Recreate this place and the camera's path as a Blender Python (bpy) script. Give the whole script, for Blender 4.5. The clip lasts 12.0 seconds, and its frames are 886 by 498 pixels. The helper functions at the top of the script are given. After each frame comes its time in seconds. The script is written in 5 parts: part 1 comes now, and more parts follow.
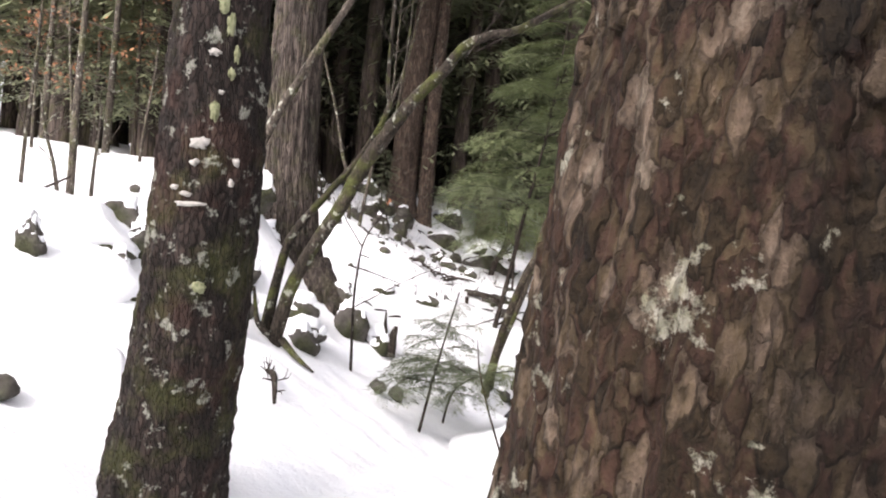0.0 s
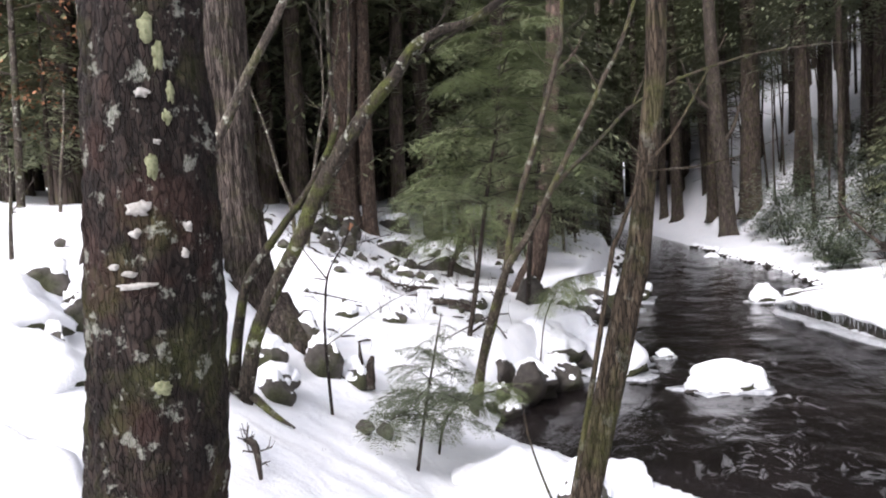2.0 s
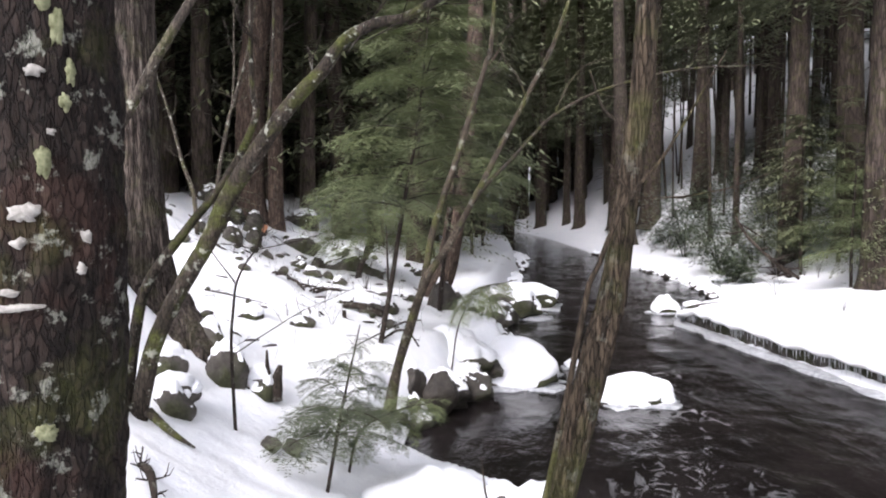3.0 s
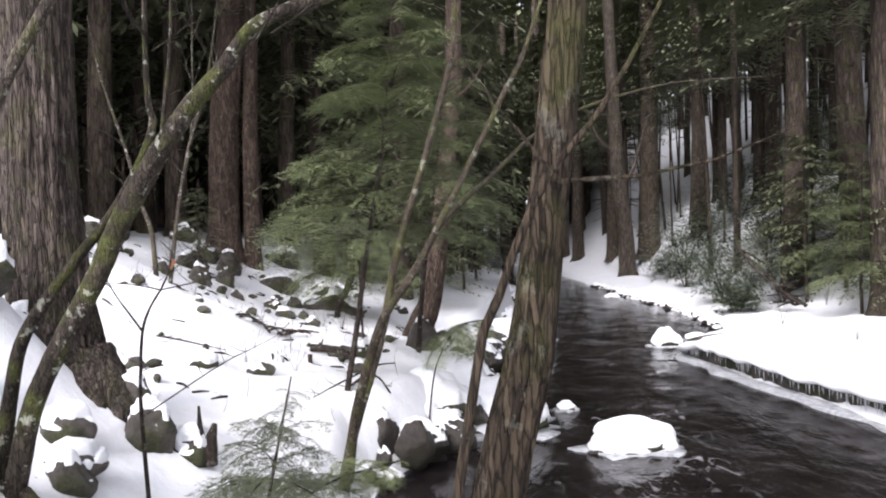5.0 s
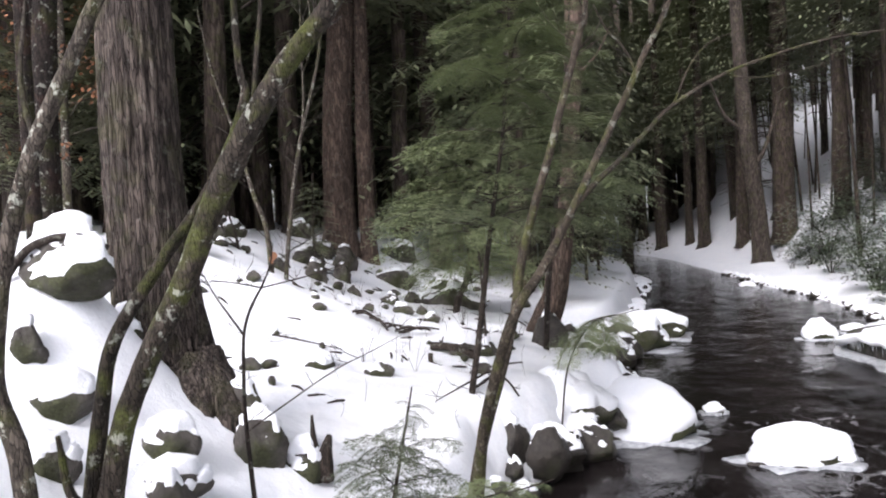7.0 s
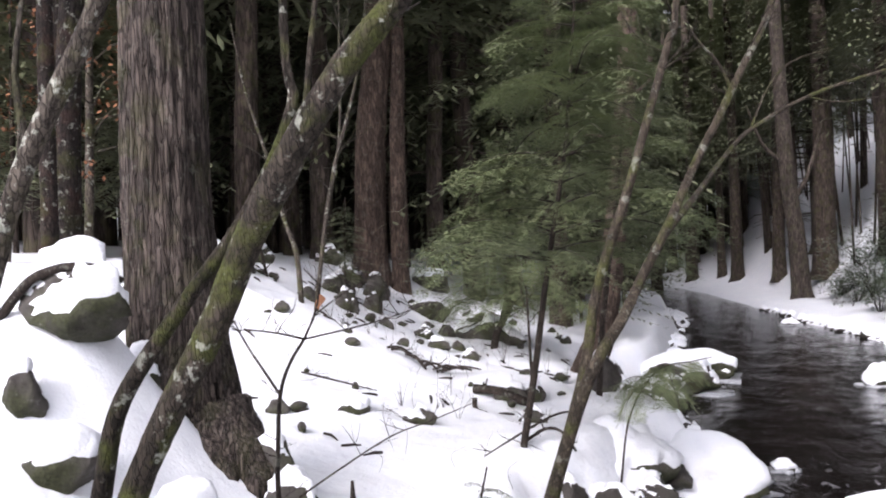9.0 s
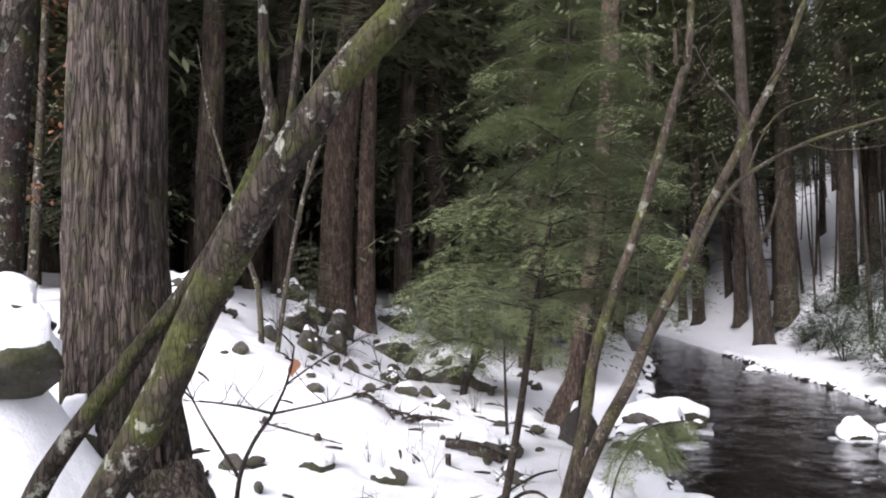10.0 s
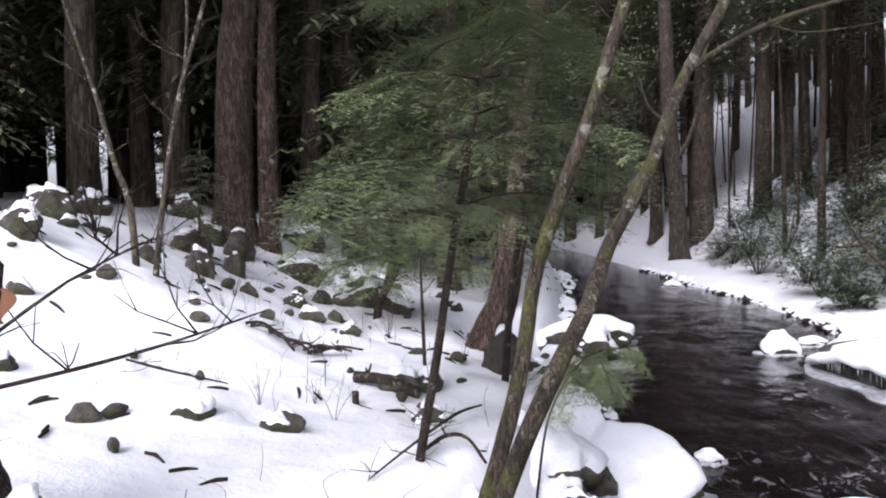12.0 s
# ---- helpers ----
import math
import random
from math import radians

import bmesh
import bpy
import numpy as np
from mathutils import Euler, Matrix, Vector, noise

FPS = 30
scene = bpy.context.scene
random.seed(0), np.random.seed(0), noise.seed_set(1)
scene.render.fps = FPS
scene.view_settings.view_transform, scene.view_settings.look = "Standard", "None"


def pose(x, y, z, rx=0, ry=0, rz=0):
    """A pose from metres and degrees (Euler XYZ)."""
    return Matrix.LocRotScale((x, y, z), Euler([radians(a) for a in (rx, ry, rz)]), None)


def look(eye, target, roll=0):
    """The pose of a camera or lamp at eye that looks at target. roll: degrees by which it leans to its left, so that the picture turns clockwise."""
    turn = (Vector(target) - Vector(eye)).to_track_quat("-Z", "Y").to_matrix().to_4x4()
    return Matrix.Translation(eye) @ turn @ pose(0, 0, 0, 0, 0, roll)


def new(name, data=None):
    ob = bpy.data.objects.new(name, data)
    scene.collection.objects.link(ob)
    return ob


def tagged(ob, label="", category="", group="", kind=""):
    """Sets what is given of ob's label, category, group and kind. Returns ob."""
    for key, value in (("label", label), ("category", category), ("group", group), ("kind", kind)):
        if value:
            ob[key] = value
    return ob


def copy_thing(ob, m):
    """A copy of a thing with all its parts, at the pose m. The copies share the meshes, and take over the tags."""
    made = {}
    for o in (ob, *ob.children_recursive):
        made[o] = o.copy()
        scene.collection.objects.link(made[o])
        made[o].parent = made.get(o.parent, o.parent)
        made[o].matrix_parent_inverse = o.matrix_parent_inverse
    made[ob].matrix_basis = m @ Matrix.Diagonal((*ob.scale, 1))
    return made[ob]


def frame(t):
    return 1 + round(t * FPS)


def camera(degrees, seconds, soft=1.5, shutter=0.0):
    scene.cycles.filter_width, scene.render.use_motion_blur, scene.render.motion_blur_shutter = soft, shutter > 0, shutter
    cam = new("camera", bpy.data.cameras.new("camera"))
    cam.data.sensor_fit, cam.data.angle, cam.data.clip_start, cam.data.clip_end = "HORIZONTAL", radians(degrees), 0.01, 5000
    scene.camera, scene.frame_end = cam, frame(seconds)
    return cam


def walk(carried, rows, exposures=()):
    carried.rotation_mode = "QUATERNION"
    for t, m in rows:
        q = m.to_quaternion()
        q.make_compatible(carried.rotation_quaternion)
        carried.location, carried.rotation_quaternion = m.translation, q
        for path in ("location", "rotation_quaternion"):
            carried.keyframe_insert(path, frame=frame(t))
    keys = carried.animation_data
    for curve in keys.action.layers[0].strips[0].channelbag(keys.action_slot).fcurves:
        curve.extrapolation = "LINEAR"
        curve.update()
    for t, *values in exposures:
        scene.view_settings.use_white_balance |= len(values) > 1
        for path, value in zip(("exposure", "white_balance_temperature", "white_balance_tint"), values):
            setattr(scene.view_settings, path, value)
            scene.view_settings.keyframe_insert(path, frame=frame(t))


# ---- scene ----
cam = camera(59.3, 12.0, soft=2.0)
PATH = [
    (0, (1.099, 1.183, 1.781), (0.541, 3.101, 1.686), 4.4),
    (0.5, (0.901, 1.382, 1.81), (0.308, 3.283, 1.63), 2.3),
    (1, (0.781, 1.595, 1.891), (0.192, 3.501, 1.743), -1.5),
    (1.5, (0.753, 1.654, 1.914), (0.224, 3.58, 1.81), -3.3),
    (2, (0.7, 1.691, 1.926), (0.288, 3.646, 1.822), -3.5),
    (2.5, (0.647, 1.798, 1.909), (0.345, 3.772, 1.808), -2.9),
    (3, (0.491, 2.01, 2.0), (0.326, 4.0, 1.88), -0.7),
    (3.2, (0.426, 2.112, 2.032), (0.317, 4.105, 1.902), -0.5),
    (4.8, (0.774, 2.859, 1.921), (0.624, 4.853, 1.873), -1.8),
    (5, (0.763, 2.951, 1.918), (0.595, 4.943, 1.891), -2.2),
    (5.5, (0.67, 3.203, 1.891), (0.442, 5.189, 1.952), -2.8),
    (6, (0.612, 3.456, 1.867), (0.294, 5.431, 1.912), -3.5),
    (6.5, (0.598, 3.625, 1.897), (0.196, 5.584, 1.881), -3.4),
    (7, (0.537, 3.725, 1.877), (0.079, 5.671, 1.846), -3.8),
    (7.5, (0.332, 3.904, 1.95), (-0.156, 5.844, 1.941), -2.8),
    (7.7, (0.3, 3.938, 1.956), (-0.2, 5.874, 1.968), -2.9),
    (9.3, (0.011, 4.573, 1.968), (-0.499, 6.506, 2.022), -2.5),
    (9.5, (-0.063, 4.683, 2.02), (-0.546, 6.623, 2.095), -2.2),
    (10, (-0.178, 4.911, 2.056), (-0.587, 6.865, 2.181), -1.0),
    (10.5, (-0.199, 5.154, 1.985), (-0.559, 7.118, 2.091), -0.9),
    (11, (-0.23, 5.465, 1.987), (-0.561, 7.438, 1.983), -1.0),
    (11.5, (-0.271, 5.809, 1.982), (-0.57, 7.785, 1.906), -1.6),
    (12, (-0.315, 6.134, 1.964), (-0.523, 8.121, 1.88), -1.6),
]
walk(cam, [(t, look(eye, target, roll)) for t, eye, target, roll in PATH],
     [(0.0, 1.42, 6600, 17), (0.5, 1.14, 6400, 17), (0.9, 1.18, 6250, 17), (3.0, 1.20, 6200, 17), (5.0, 1.20, 6200, 17), (7.5, 1.08, 6150, 17), (9.5, 1.04, 6150, 20), (10.5, 1.27, 6250, 17), (11.0, 1.30, 6300, 17), (12.0, 0.93, 5980, 21)])

# ---- sky and sun: a bright overcast winter day ----
SUN_UP, SUN_TURN = radians(38), radians(200)
world = bpy.data.worlds.new("winter_sky")
scene.world = world
world.use_nodes = True
wn = world.node_tree
sky = wn.nodes.new("ShaderNodeTexSky")
sky.sky_type, sky.sun_disc = "NISHITA", False
sky.sun_elevation, sky.sun_rotation = SUN_UP, SUN_TURN
sky.dust_density, sky.air_density = 4.0, 1.0
grey = wn.nodes.new("ShaderNodeHueSaturation")
grey.inputs["Saturation"].default_value = 0.12
wn.links.new(sky.outputs["Color"], grey.inputs["Color"])
wn.links.new(grey.outputs["Color"], wn.nodes["Background"].inputs["Color"])
wn.nodes["Background"].inputs["Strength"].default_value = 0.15
sun = new("sun", bpy.data.lights.new("sun", "SUN"))
sun.data.energy, sun.data.angle, sun.data.color = 1.5, radians(30), (1.0, 0.96, 0.9)
sun.rotation_euler = (math.pi / 2 - SUN_UP, 0, math.pi - SUN_TURN)


# ---- materials ----
class Nodes:
    """A short way to write node materials."""

    def __init__(self, name, coords="Object"):
        self.mat = bpy.data.materials.new(name)
        self.mat.use_nodes = True
        self.tree = self.mat.node_tree
        self.out = self.tree.nodes["Principled BSDF"]
        self.place = self.node("ShaderNodeTexCoord").outputs[coords]

    def node(self, kind):
        return self.tree.nodes.new(kind)

    def put(self, socket, value):
        if isinstance(value, bpy.types.NodeSocket):
            self.tree.links.new(value, socket)
        elif isinstance(value, tuple) and len(value) == 3 and socket.type == "RGBA":
            socket.default_value = (*value, 1)
        else:
            socket.default_value = value

    def stretch(self, x, y, z):
        n = self.node("ShaderNodeMapping")
        self.put(n.inputs["Vector"], self.place)
        n.inputs["Scale"].default_value = (x, y, z)
        return n.outputs[0]

    def noise(self, scale, detail=4.0, where=None, rough=0.55, twist=0.0):
        n = self.node("ShaderNodeTexNoise")
        self.put(n.inputs["Vector"], where or self.place)
        n.inputs["Scale"].default_value, n.inputs["Detail"].default_value = scale, detail
        n.inputs["Roughness"].default_value, n.inputs["Distortion"].default_value = rough, twist
        return n.outputs[0]

    def cells(self, scale, where=None, feature="F1", random=1.0):
        n = self.node("ShaderNodeTexVoronoi")
        n.feature = feature
        self.put(n.inputs["Vector"], where or self.place)
        n.inputs["Scale"].default_value, n.inputs["Randomness"].default_value = scale, random
        return n.outputs[0]

    def ramp(self, fac, *stops):
        n = self.node("ShaderNodeValToRGB")
        self.put(n.inputs[0], fac)
        e = n.color_ramp.elements
        while len(e) < len(stops):
            e.new(0.5)
        for k, (at, col) in zip(e, stops):
            k.position = at
            k.color = (*col, 1) if isinstance(col, tuple) else (col, col, col, 1)
        return n.outputs[0]

    def mix(self, fac, a, b, how="MIX"):
        n = self.node("ShaderNodeMix")
        n.data_type, n.blend_type = "RGBA", how
        self.put(n.inputs[0], fac)
        self.put(n.inputs[6], a)
        self.put(n.inputs[7], b)
        return n.outputs[2]

    def sums(self, how, a, b):
        n = self.node("ShaderNodeMath")
        n.operation = how
        self.put(n.inputs[0], a)
        self.put(n.inputs[1], b)
        return n.outputs[0]

    def bump(self, height, strength, distance):
        n = self.node("ShaderNodeBump")
        n.inputs["Strength"].default_value, n.inputs["Distance"].default_value = strength, distance
        self.put(n.inputs["Height"], height)
        self.put(self.out.inputs["Normal"], n.outputs[0])

    def finish(self, colour, rough, spec=0.3):
        self.put(self.out.inputs["Base Color"], colour)
        self.put(self.out.inputs["Roughness"], rough)
        self.put(self.out.inputs["Specular IOR Level"], spec)
        return self.mat

    def own(self):
        return self.node("ShaderNodeObjectInfo").outputs["Random"]


def snow_material(name, litter):
    n = Nodes(name)
    fine, broad = n.noise(55, 5), n.noise(2.2, 4)
    col = n.ramp(broad, (0.3, (0.80, 0.82, 0.86)), (0.7, (0.88, 0.885, 0.90)))
    if litter:
        # needles, bark crumbs and leaves that have come down on the crust
        zone = n.ramp(n.noise(0.9, 3), (0.44, 0.0), (0.62, 1.0))
        crumb = n.ramp(n.cells(26, feature="F1"), (0.10, 1.0), (0.16, 0.0))
        chip = n.ramp(n.noise(38, 3, rough=0.7), (0.52, 0.0), (0.60, 1.0))
        specks = n.sums("MULTIPLY", n.sums("MULTIPLY", crumb, chip), zone)
        col = n.mix(specks, col, (0.10, 0.075, 0.05))
    n.bump(n.sums("ADD", n.sums("MULTIPLY", fine, 0.35), n.noise(9, 4)), 0.35, 0.05)
    n.put(n.out.inputs["Subsurface Weight"], 0.0)
    return n.finish(col, 0.75, 0.25)


def bark_material(name, dark, light, ridge=(26, 26, 5), lichen=0.0, moss=0.0, red=0.0, deep=0.012):
    n = Nodes(name)
    w = n.stretch(*ridge)
    grain = n.noise(1.0, 6, w, 0.66, 0.5)
    warp = n.node("ShaderNodeVectorMath")
    warp.operation = "ADD"
    jitter = n.node("ShaderNodeTexNoise")
    n.put(jitter.inputs["Vector"], w)
    jitter.inputs["Scale"].default_value, jitter.inputs["Detail"].default_value = 1.3, 3
    n.put(warp.inputs[0], w)
    n.put(warp.inputs[1], jitter.outputs["Color"])
    warped = warp.outputs[0]
    fissure = n.cells(1.0, warped, "DISTANCE_TO_EDGE")
    tile = n.node("ShaderNodeTexVoronoi")
    n.put(tile.inputs["Vector"], warped)
    tile.inputs["Scale"].default_value = 1.0
    tone_of = n.sums("ADD", n.sums("MULTIPLY", grain, 0.6), n.sums("MULTIPLY", n.ramp(tile.outputs["Color"], (0.0, 0.0), (1.0, 1.0)), 0.4))
    col = n.ramp(tone_of, (0.28, dark), (0.66, light))
    crack = n.ramp(fissure, (0.01, 0.40), (0.15, 1.0))
    col = n.mix(1.0, col, crack, "MULTIPLY")
    col = n.mix(1.0, col, n.ramp(n.noise(5.0, 5, n.stretch(1, 1, 0.45), 0.65), (0.32, 0.55), (0.66, 1.25)), "MULTIPLY")
    if red:
        where = n.ramp(n.noise(3.2, 3), (0.52, 0.0), (0.60, red))
        col = n.mix(where, col, n.ramp(grain, (0.3, (0.055, 0.022, 0.016)), (0.7, (0.16, 0.07, 0.05))))
    if moss:
        where = n.ramp(n.noise(4.5, 4), (0.50, 0.0), (0.62, moss))
        col = n.mix(where, col, n.ramp(n.noise(60, 3), (0.3, (0.035, 0.045, 0.010)), (0.7, (0.11, 0.12, 0.03))))
    if lichen:
        spots = n.ramp(n.noise(11, 5, rough=0.7), (0.58, 0.0), (0.63, lichen))
        crust = n.ramp(n.noise(90, 3), (0.3, (0.30, 0.32, 0.25)), (0.7, (0.52, 0.52, 0.46)))
        col = n.mix(spots, col, crust)
    tone = n.ramp(n.own(), (0.0, 0.82), (1.0, 1.12))
    col = n.mix(1.0, col, tone, "MULTIPLY")
    n.bump(n.sums("ADD", n.sums("MULTIPLY", grain, 0.7), n.sums("MULTIPLY", crack, 0.9)), 1.0, deep)
    return n.finish(col, 0.88, 0.2)


def scaly_bark_material():
    """Old bark of small loose plates, each of its own tint, with lichen on their edges."""
    n = Nodes("scaly_bark")
    w = n.stretch(64, 64, 30)
    warp = n.node("ShaderNodeVectorMath")
    warp.operation = "ADD"
    jitter = n.node("ShaderNodeTexNoise")
    n.put(jitter.inputs["Vector"], w)
    jitter.inputs["Scale"].default_value, jitter.inputs["Detail"].default_value = 1.5, 7
    half = n.node("ShaderNodeVectorMath")
    half.operation = "SCALE"
    half.inputs["Scale"].default_value = 1.3
    n.put(half.inputs[0], jitter.outputs["Color"])
    n.put(warp.inputs[0], w)
    n.put(warp.inputs[1], half.outputs[0])
    tile = n.node("ShaderNodeTexVoronoi")
    n.put(tile.inputs["Vector"], warp.outputs[0])
    tile.inputs["Scale"].default_value = 1.0
    edge = n.cells(1.0, warp.outputs[0], "DISTANCE_TO_EDGE")
    pick = n.sums("ADD", n.sums("MULTIPLY", n.ramp(tile.outputs["Color"], (0.0, 0.0), (1.0, 1.0)), 0.34), n.sums("MULTIPLY", n.noise(20, 8, n.stretch(1, 1, 0.5), 0.74), 0.66))
    col = n.ramp(pick, (0.30, (0.012, 0.008, 0.005)), (0.41, (0.036, 0.024, 0.013)), (0.48, (0.046, 0.024, 0.017)), (0.54, (0.062, 0.044, 0.024)), (0.62, (0.112, 0.080, 0.058)), (0.72, (0.200, 0.160, 0.120)))
    streak = n.ramp(n.noise(7, 5, n.stretch(1, 1, 0.16), 0.6), (0.34, 0.35), (0.64, 1.2))
    col = n.mix(1.0, col, streak, "MULTIPLY")
    grit = n.noise(75, 5, rough=0.7)
    col = n.mix(1.0, col, n.ramp(grit, (0.3, 0.65), (0.7, 1.3)), "MULTIPLY")
    crack = n.ramp(edge, (0.0, 0.60), (0.20, 1.0))
    col = n.mix(1.0, col, crack, "MULTIPLY")
    spots = n.ramp(n.noise(17, 6, rough=0.72), (0.60, 0.0), (0.65, 0.7))
    col = n.mix(spots, col, n.ramp(n.noise(90, 3), (0.3, (0.25, 0.25, 0.17)), (0.7, (0.45, 0.43, 0.36))))
    n.bump(n.sums("ADD", n.sums("MULTIPLY", grit, 0.5), n.sums("ADD", crack, n.sums("MULTIPLY", pick, 1.2))), 1.0, 0.012)
    return n.finish(col, 0.9, 0.2)


def stone_material():
    n = Nodes("mossy_granite")
    col = n.ramp(n.noise(7, 6), (0.3, (0.032, 0.028, 0.024)), (0.7, (0.115, 0.104, 0.094)))
    col = n.mix(n.ramp(n.noise(2.6, 4), (0.46, 0.0), (0.60, 0.85)), col,
                n.ramp(n.noise(50, 3), (0.3, (0.018, 0.022, 0.008)), (0.7, (0.052, 0.056, 0.022))))
    col = n.mix(n.ramp(n.noise(16, 4, rough=0.7), (0.64, 0.0), (0.70, 0.45)), col, (0.24, 0.24, 0.21))
    n.bump(n.noise(18, 6, rough=0.65), 0.8, 0.03)
    return n.finish(col, 0.85, 0.25)


def wet_stone_material():
    n = Nodes("wet_dark_stone")
    col = n.ramp(n.noise(9, 6), (0.3, (0.012, 0.010, 0.008)), (0.7, (0.055, 0.046, 0.038)))
    col = n.mix(n.ramp(n.noise(4, 4), (0.54, 0.0), (0.64, 0.6)), col, (0.030, 0.034, 0.014))
    n.bump(n.noise(22, 6, rough=0.65), 0.9, 0.03)
    return n.finish(col, 0.5, 0.4)


def needle_material(name, low, high):
    n = Nodes(name)
    col = n.ramp(n.noise(6, 4), (0.3, low), (0.72, high))
    col = n.mix(1.0, col, n.ramp(n.own(), (0.0, 0.75), (1.0, 1.2)), "MULTIPLY")
    n.put(n.out.inputs["Subsurface Weight"], 0.0)
    return n.finish(col, 0.6, 0.35)


def leaf_material(name, low, high, rough=0.55):
    n = Nodes(name)
    r = n.node("ShaderNodeNewGeometry").outputs["Random Per Island"]
    return n.finish(n.ramp(r, (0.0, low), (1.0, high)), rough, 0.3)


def water_material():
    n = Nodes("brook_water")
    flow = n.stretch(1.0, 0.42, 1.0)
    ripple = n.noise(3.0, 6, flow, 0.62, 0.8)
    fine = n.noise(11.0, 5, flow, 0.6, 0.4)
    foamy = n.ramp(n.noise(0.55, 3, flow), (0.47, 0.0), (0.62, 1.0))
    streak = n.ramp(n.noise(4.2, 6, n.stretch(1.0, 0.5, 1), 0.68, 1.6), (0.55, 0.0), (0.66, 1.0))
    foam = n.sums("MULTIPLY", n.sums("MULTIPLY", foamy, streak), 0.42)
    col = n.mix(foam, n.ramp(n.noise(1.3, 4), (0.3, (0.005, 0.004, 0.004)), (0.7, (0.020, 0.016, 0.016))), (0.50, 0.50, 0.51))
    n.bump(n.sums("ADD", ripple, n.sums("MULTIPLY", fine, 0.45)), 0.36, 0.05)
    rough = n.sums("ADD", n.sums("MULTIPLY", foam, 0.6), 0.045)
    n.put(n.out.inputs["IOR"], 1.33)
    return n.finish(col, rough, 0.22)


def ice_material():
    n = Nodes("river_ice")
    col = n.ramp(n.noise(12, 4), (0.3, (0.20, 0.21, 0.22)), (0.7, (0.52, 0.53, 0.55)))
    n.bump(n.noise(25, 4), 0.5, 0.02)
    return n.finish(col, 0.3, 0.5)


SNOW = snow_material("crusted_snow", True)
CLEAN_SNOW = snow_material("fresh_snow", False)
STONE = stone_material()
WET_STONE = wet_stone_material()
BARK_SCALY = scaly_bark_material()
BARK_CHERRY = bark_material("dark_flaking_bark", (0.011, 0.008, 0.007), (0.042, 0.030, 0.025), (46, 46, 16), lichen=0.5, moss=0.3, red=0.16, deep=0.016)
BARK_RIDGED = bark_material("ridged_grey_bark", (0.016, 0.012, 0.010), (0.135, 0.108, 0.092), (42, 42, 5), lichen=0.10, moss=0.2, deep=0.025)
BARK_OAK = bark_material("furrowed_mossy_bark", (0.018, 0.013, 0.009), (0.120, 0.090, 0.062), (80, 80, 13), moss=0.5, lichen=0.18, deep=0.012)
BARK_MOSSY = bark_material("moss_and_lichen_bark", (0.019, 0.015, 0.011), (0.075, 0.060, 0.047), (50, 50, 12), lichen=0.6, moss=0.7, deep=0.008)
BARK_PALE = bark_material("lichen_pale_bark", (0.030, 0.024, 0.019), (0.130, 0.108, 0.088), (55, 55, 14), lichen=0.7, moss=0.4, deep=0.007)
BARK_RED = bark_material("reddish_hemlock_bark", (0.044, 0.030, 0.023), (0.118, 0.084, 0.065), (22, 22, 4), lichen=0.1, deep=0.02)
BARK_FAR = bark_material("dark_forest_bark", (0.034, 0.026, 0.022), (0.092, 0.070, 0.058), (14, 14, 2.5), moss=0.25, deep=0.02)
BARK_STEM = bark_material("olive_brown_stem_bark", (0.026, 0.020, 0.015), (0.105, 0.084, 0.062), (55, 55, 14), lichen=0.35, moss=0.6, deep=0.007)
TWIG = bark_material("brown_twig_bark", (0.018, 0.013, 0.011), (0.060, 0.046, 0.037), (80, 80, 14), lichen=0.2, deep=0.002)
NEEDLES = needle_material("hemlock_needles", (0.092, 0.118, 0.052), (0.205, 0.235, 0.115))
NEEDLES_GREY = needle_material("grey_green_sapling_needles", (0.060, 0.074, 0.042), (0.145, 0.162, 0.105))
NEEDLES_FAR = needle_material("shaded_hemlock_needles", (0.085, 0.098, 0.052), (0.175, 0.186, 0.105))
LAUREL = leaf_material("laurel_leaves", (0.030, 0.045, 0.022), (0.12, 0.145, 0.085), 0.45)
BEECH = leaf_material("dry_beech_leaves", (0.13, 0.055, 0.025), (0.34, 0.16, 0.085))
WATER = water_material()
ICE = ice_material()


# ---- mesh helpers ----
def mesh_of(name, verts, faces, mats, smooth=True, slots=None):
    me = bpy.data.meshes.new(name)
    me.from_pydata([tuple(v) for v in verts], [], faces)
    for m in (mats if isinstance(mats, (list, tuple)) else (mats,)):
        me.materials.append(m)
    if slots is not None:
        me.polygons.foreach_set("material_index", slots)
    me.polygons.foreach_set("use_smooth", [smooth] * len(me.polygons))
    me.update()
    return me


def thing(name, place, label, category, group="", kind=""):
    ob = new(name)
    ob.location = place
    ob.empty_display_size = 0.2
    return tagged(ob, label, category, group, kind)


def part(name, me, parent, label="", m=None):
    ob = new(name, me)
    ob.parent = parent
    if m is not None:
        ob.matrix_basis = m
    if label:
        tagged(ob, label)
    return ob


def curve_points(pts, radii, step):
    """Points and radii along a smooth line through pts."""
    P = [Vector(p) for p in pts]
    if len(radii) != len(P):
        radii = [radii[0] + (radii[-1] - radii[0]) * k / (len(P) - 1) for k in range(len(P))]
    P = [P[0] * 2 - P[1]] + P + [P[-1] * 2 - P[-2]]
    out, rad = [], []
    for k in range(1, len(P) - 2):
        a, b, c, d = P[k - 1:k + 3]
        n = max(1, int((c - b).length / step))
        for j in range(n):
            t = j / n
            out.append(0.5 * (2 * b + (c - a) * t + (2 * a - 5 * b + 4 * c - d) * t * t + (3 * b - a - 3 * c + d) * t ** 3))
            rad.append(radii[k - 1] + (radii[k] - radii[k - 1]) * t)
    return out + [P[-2]], rad + [radii[-1]]


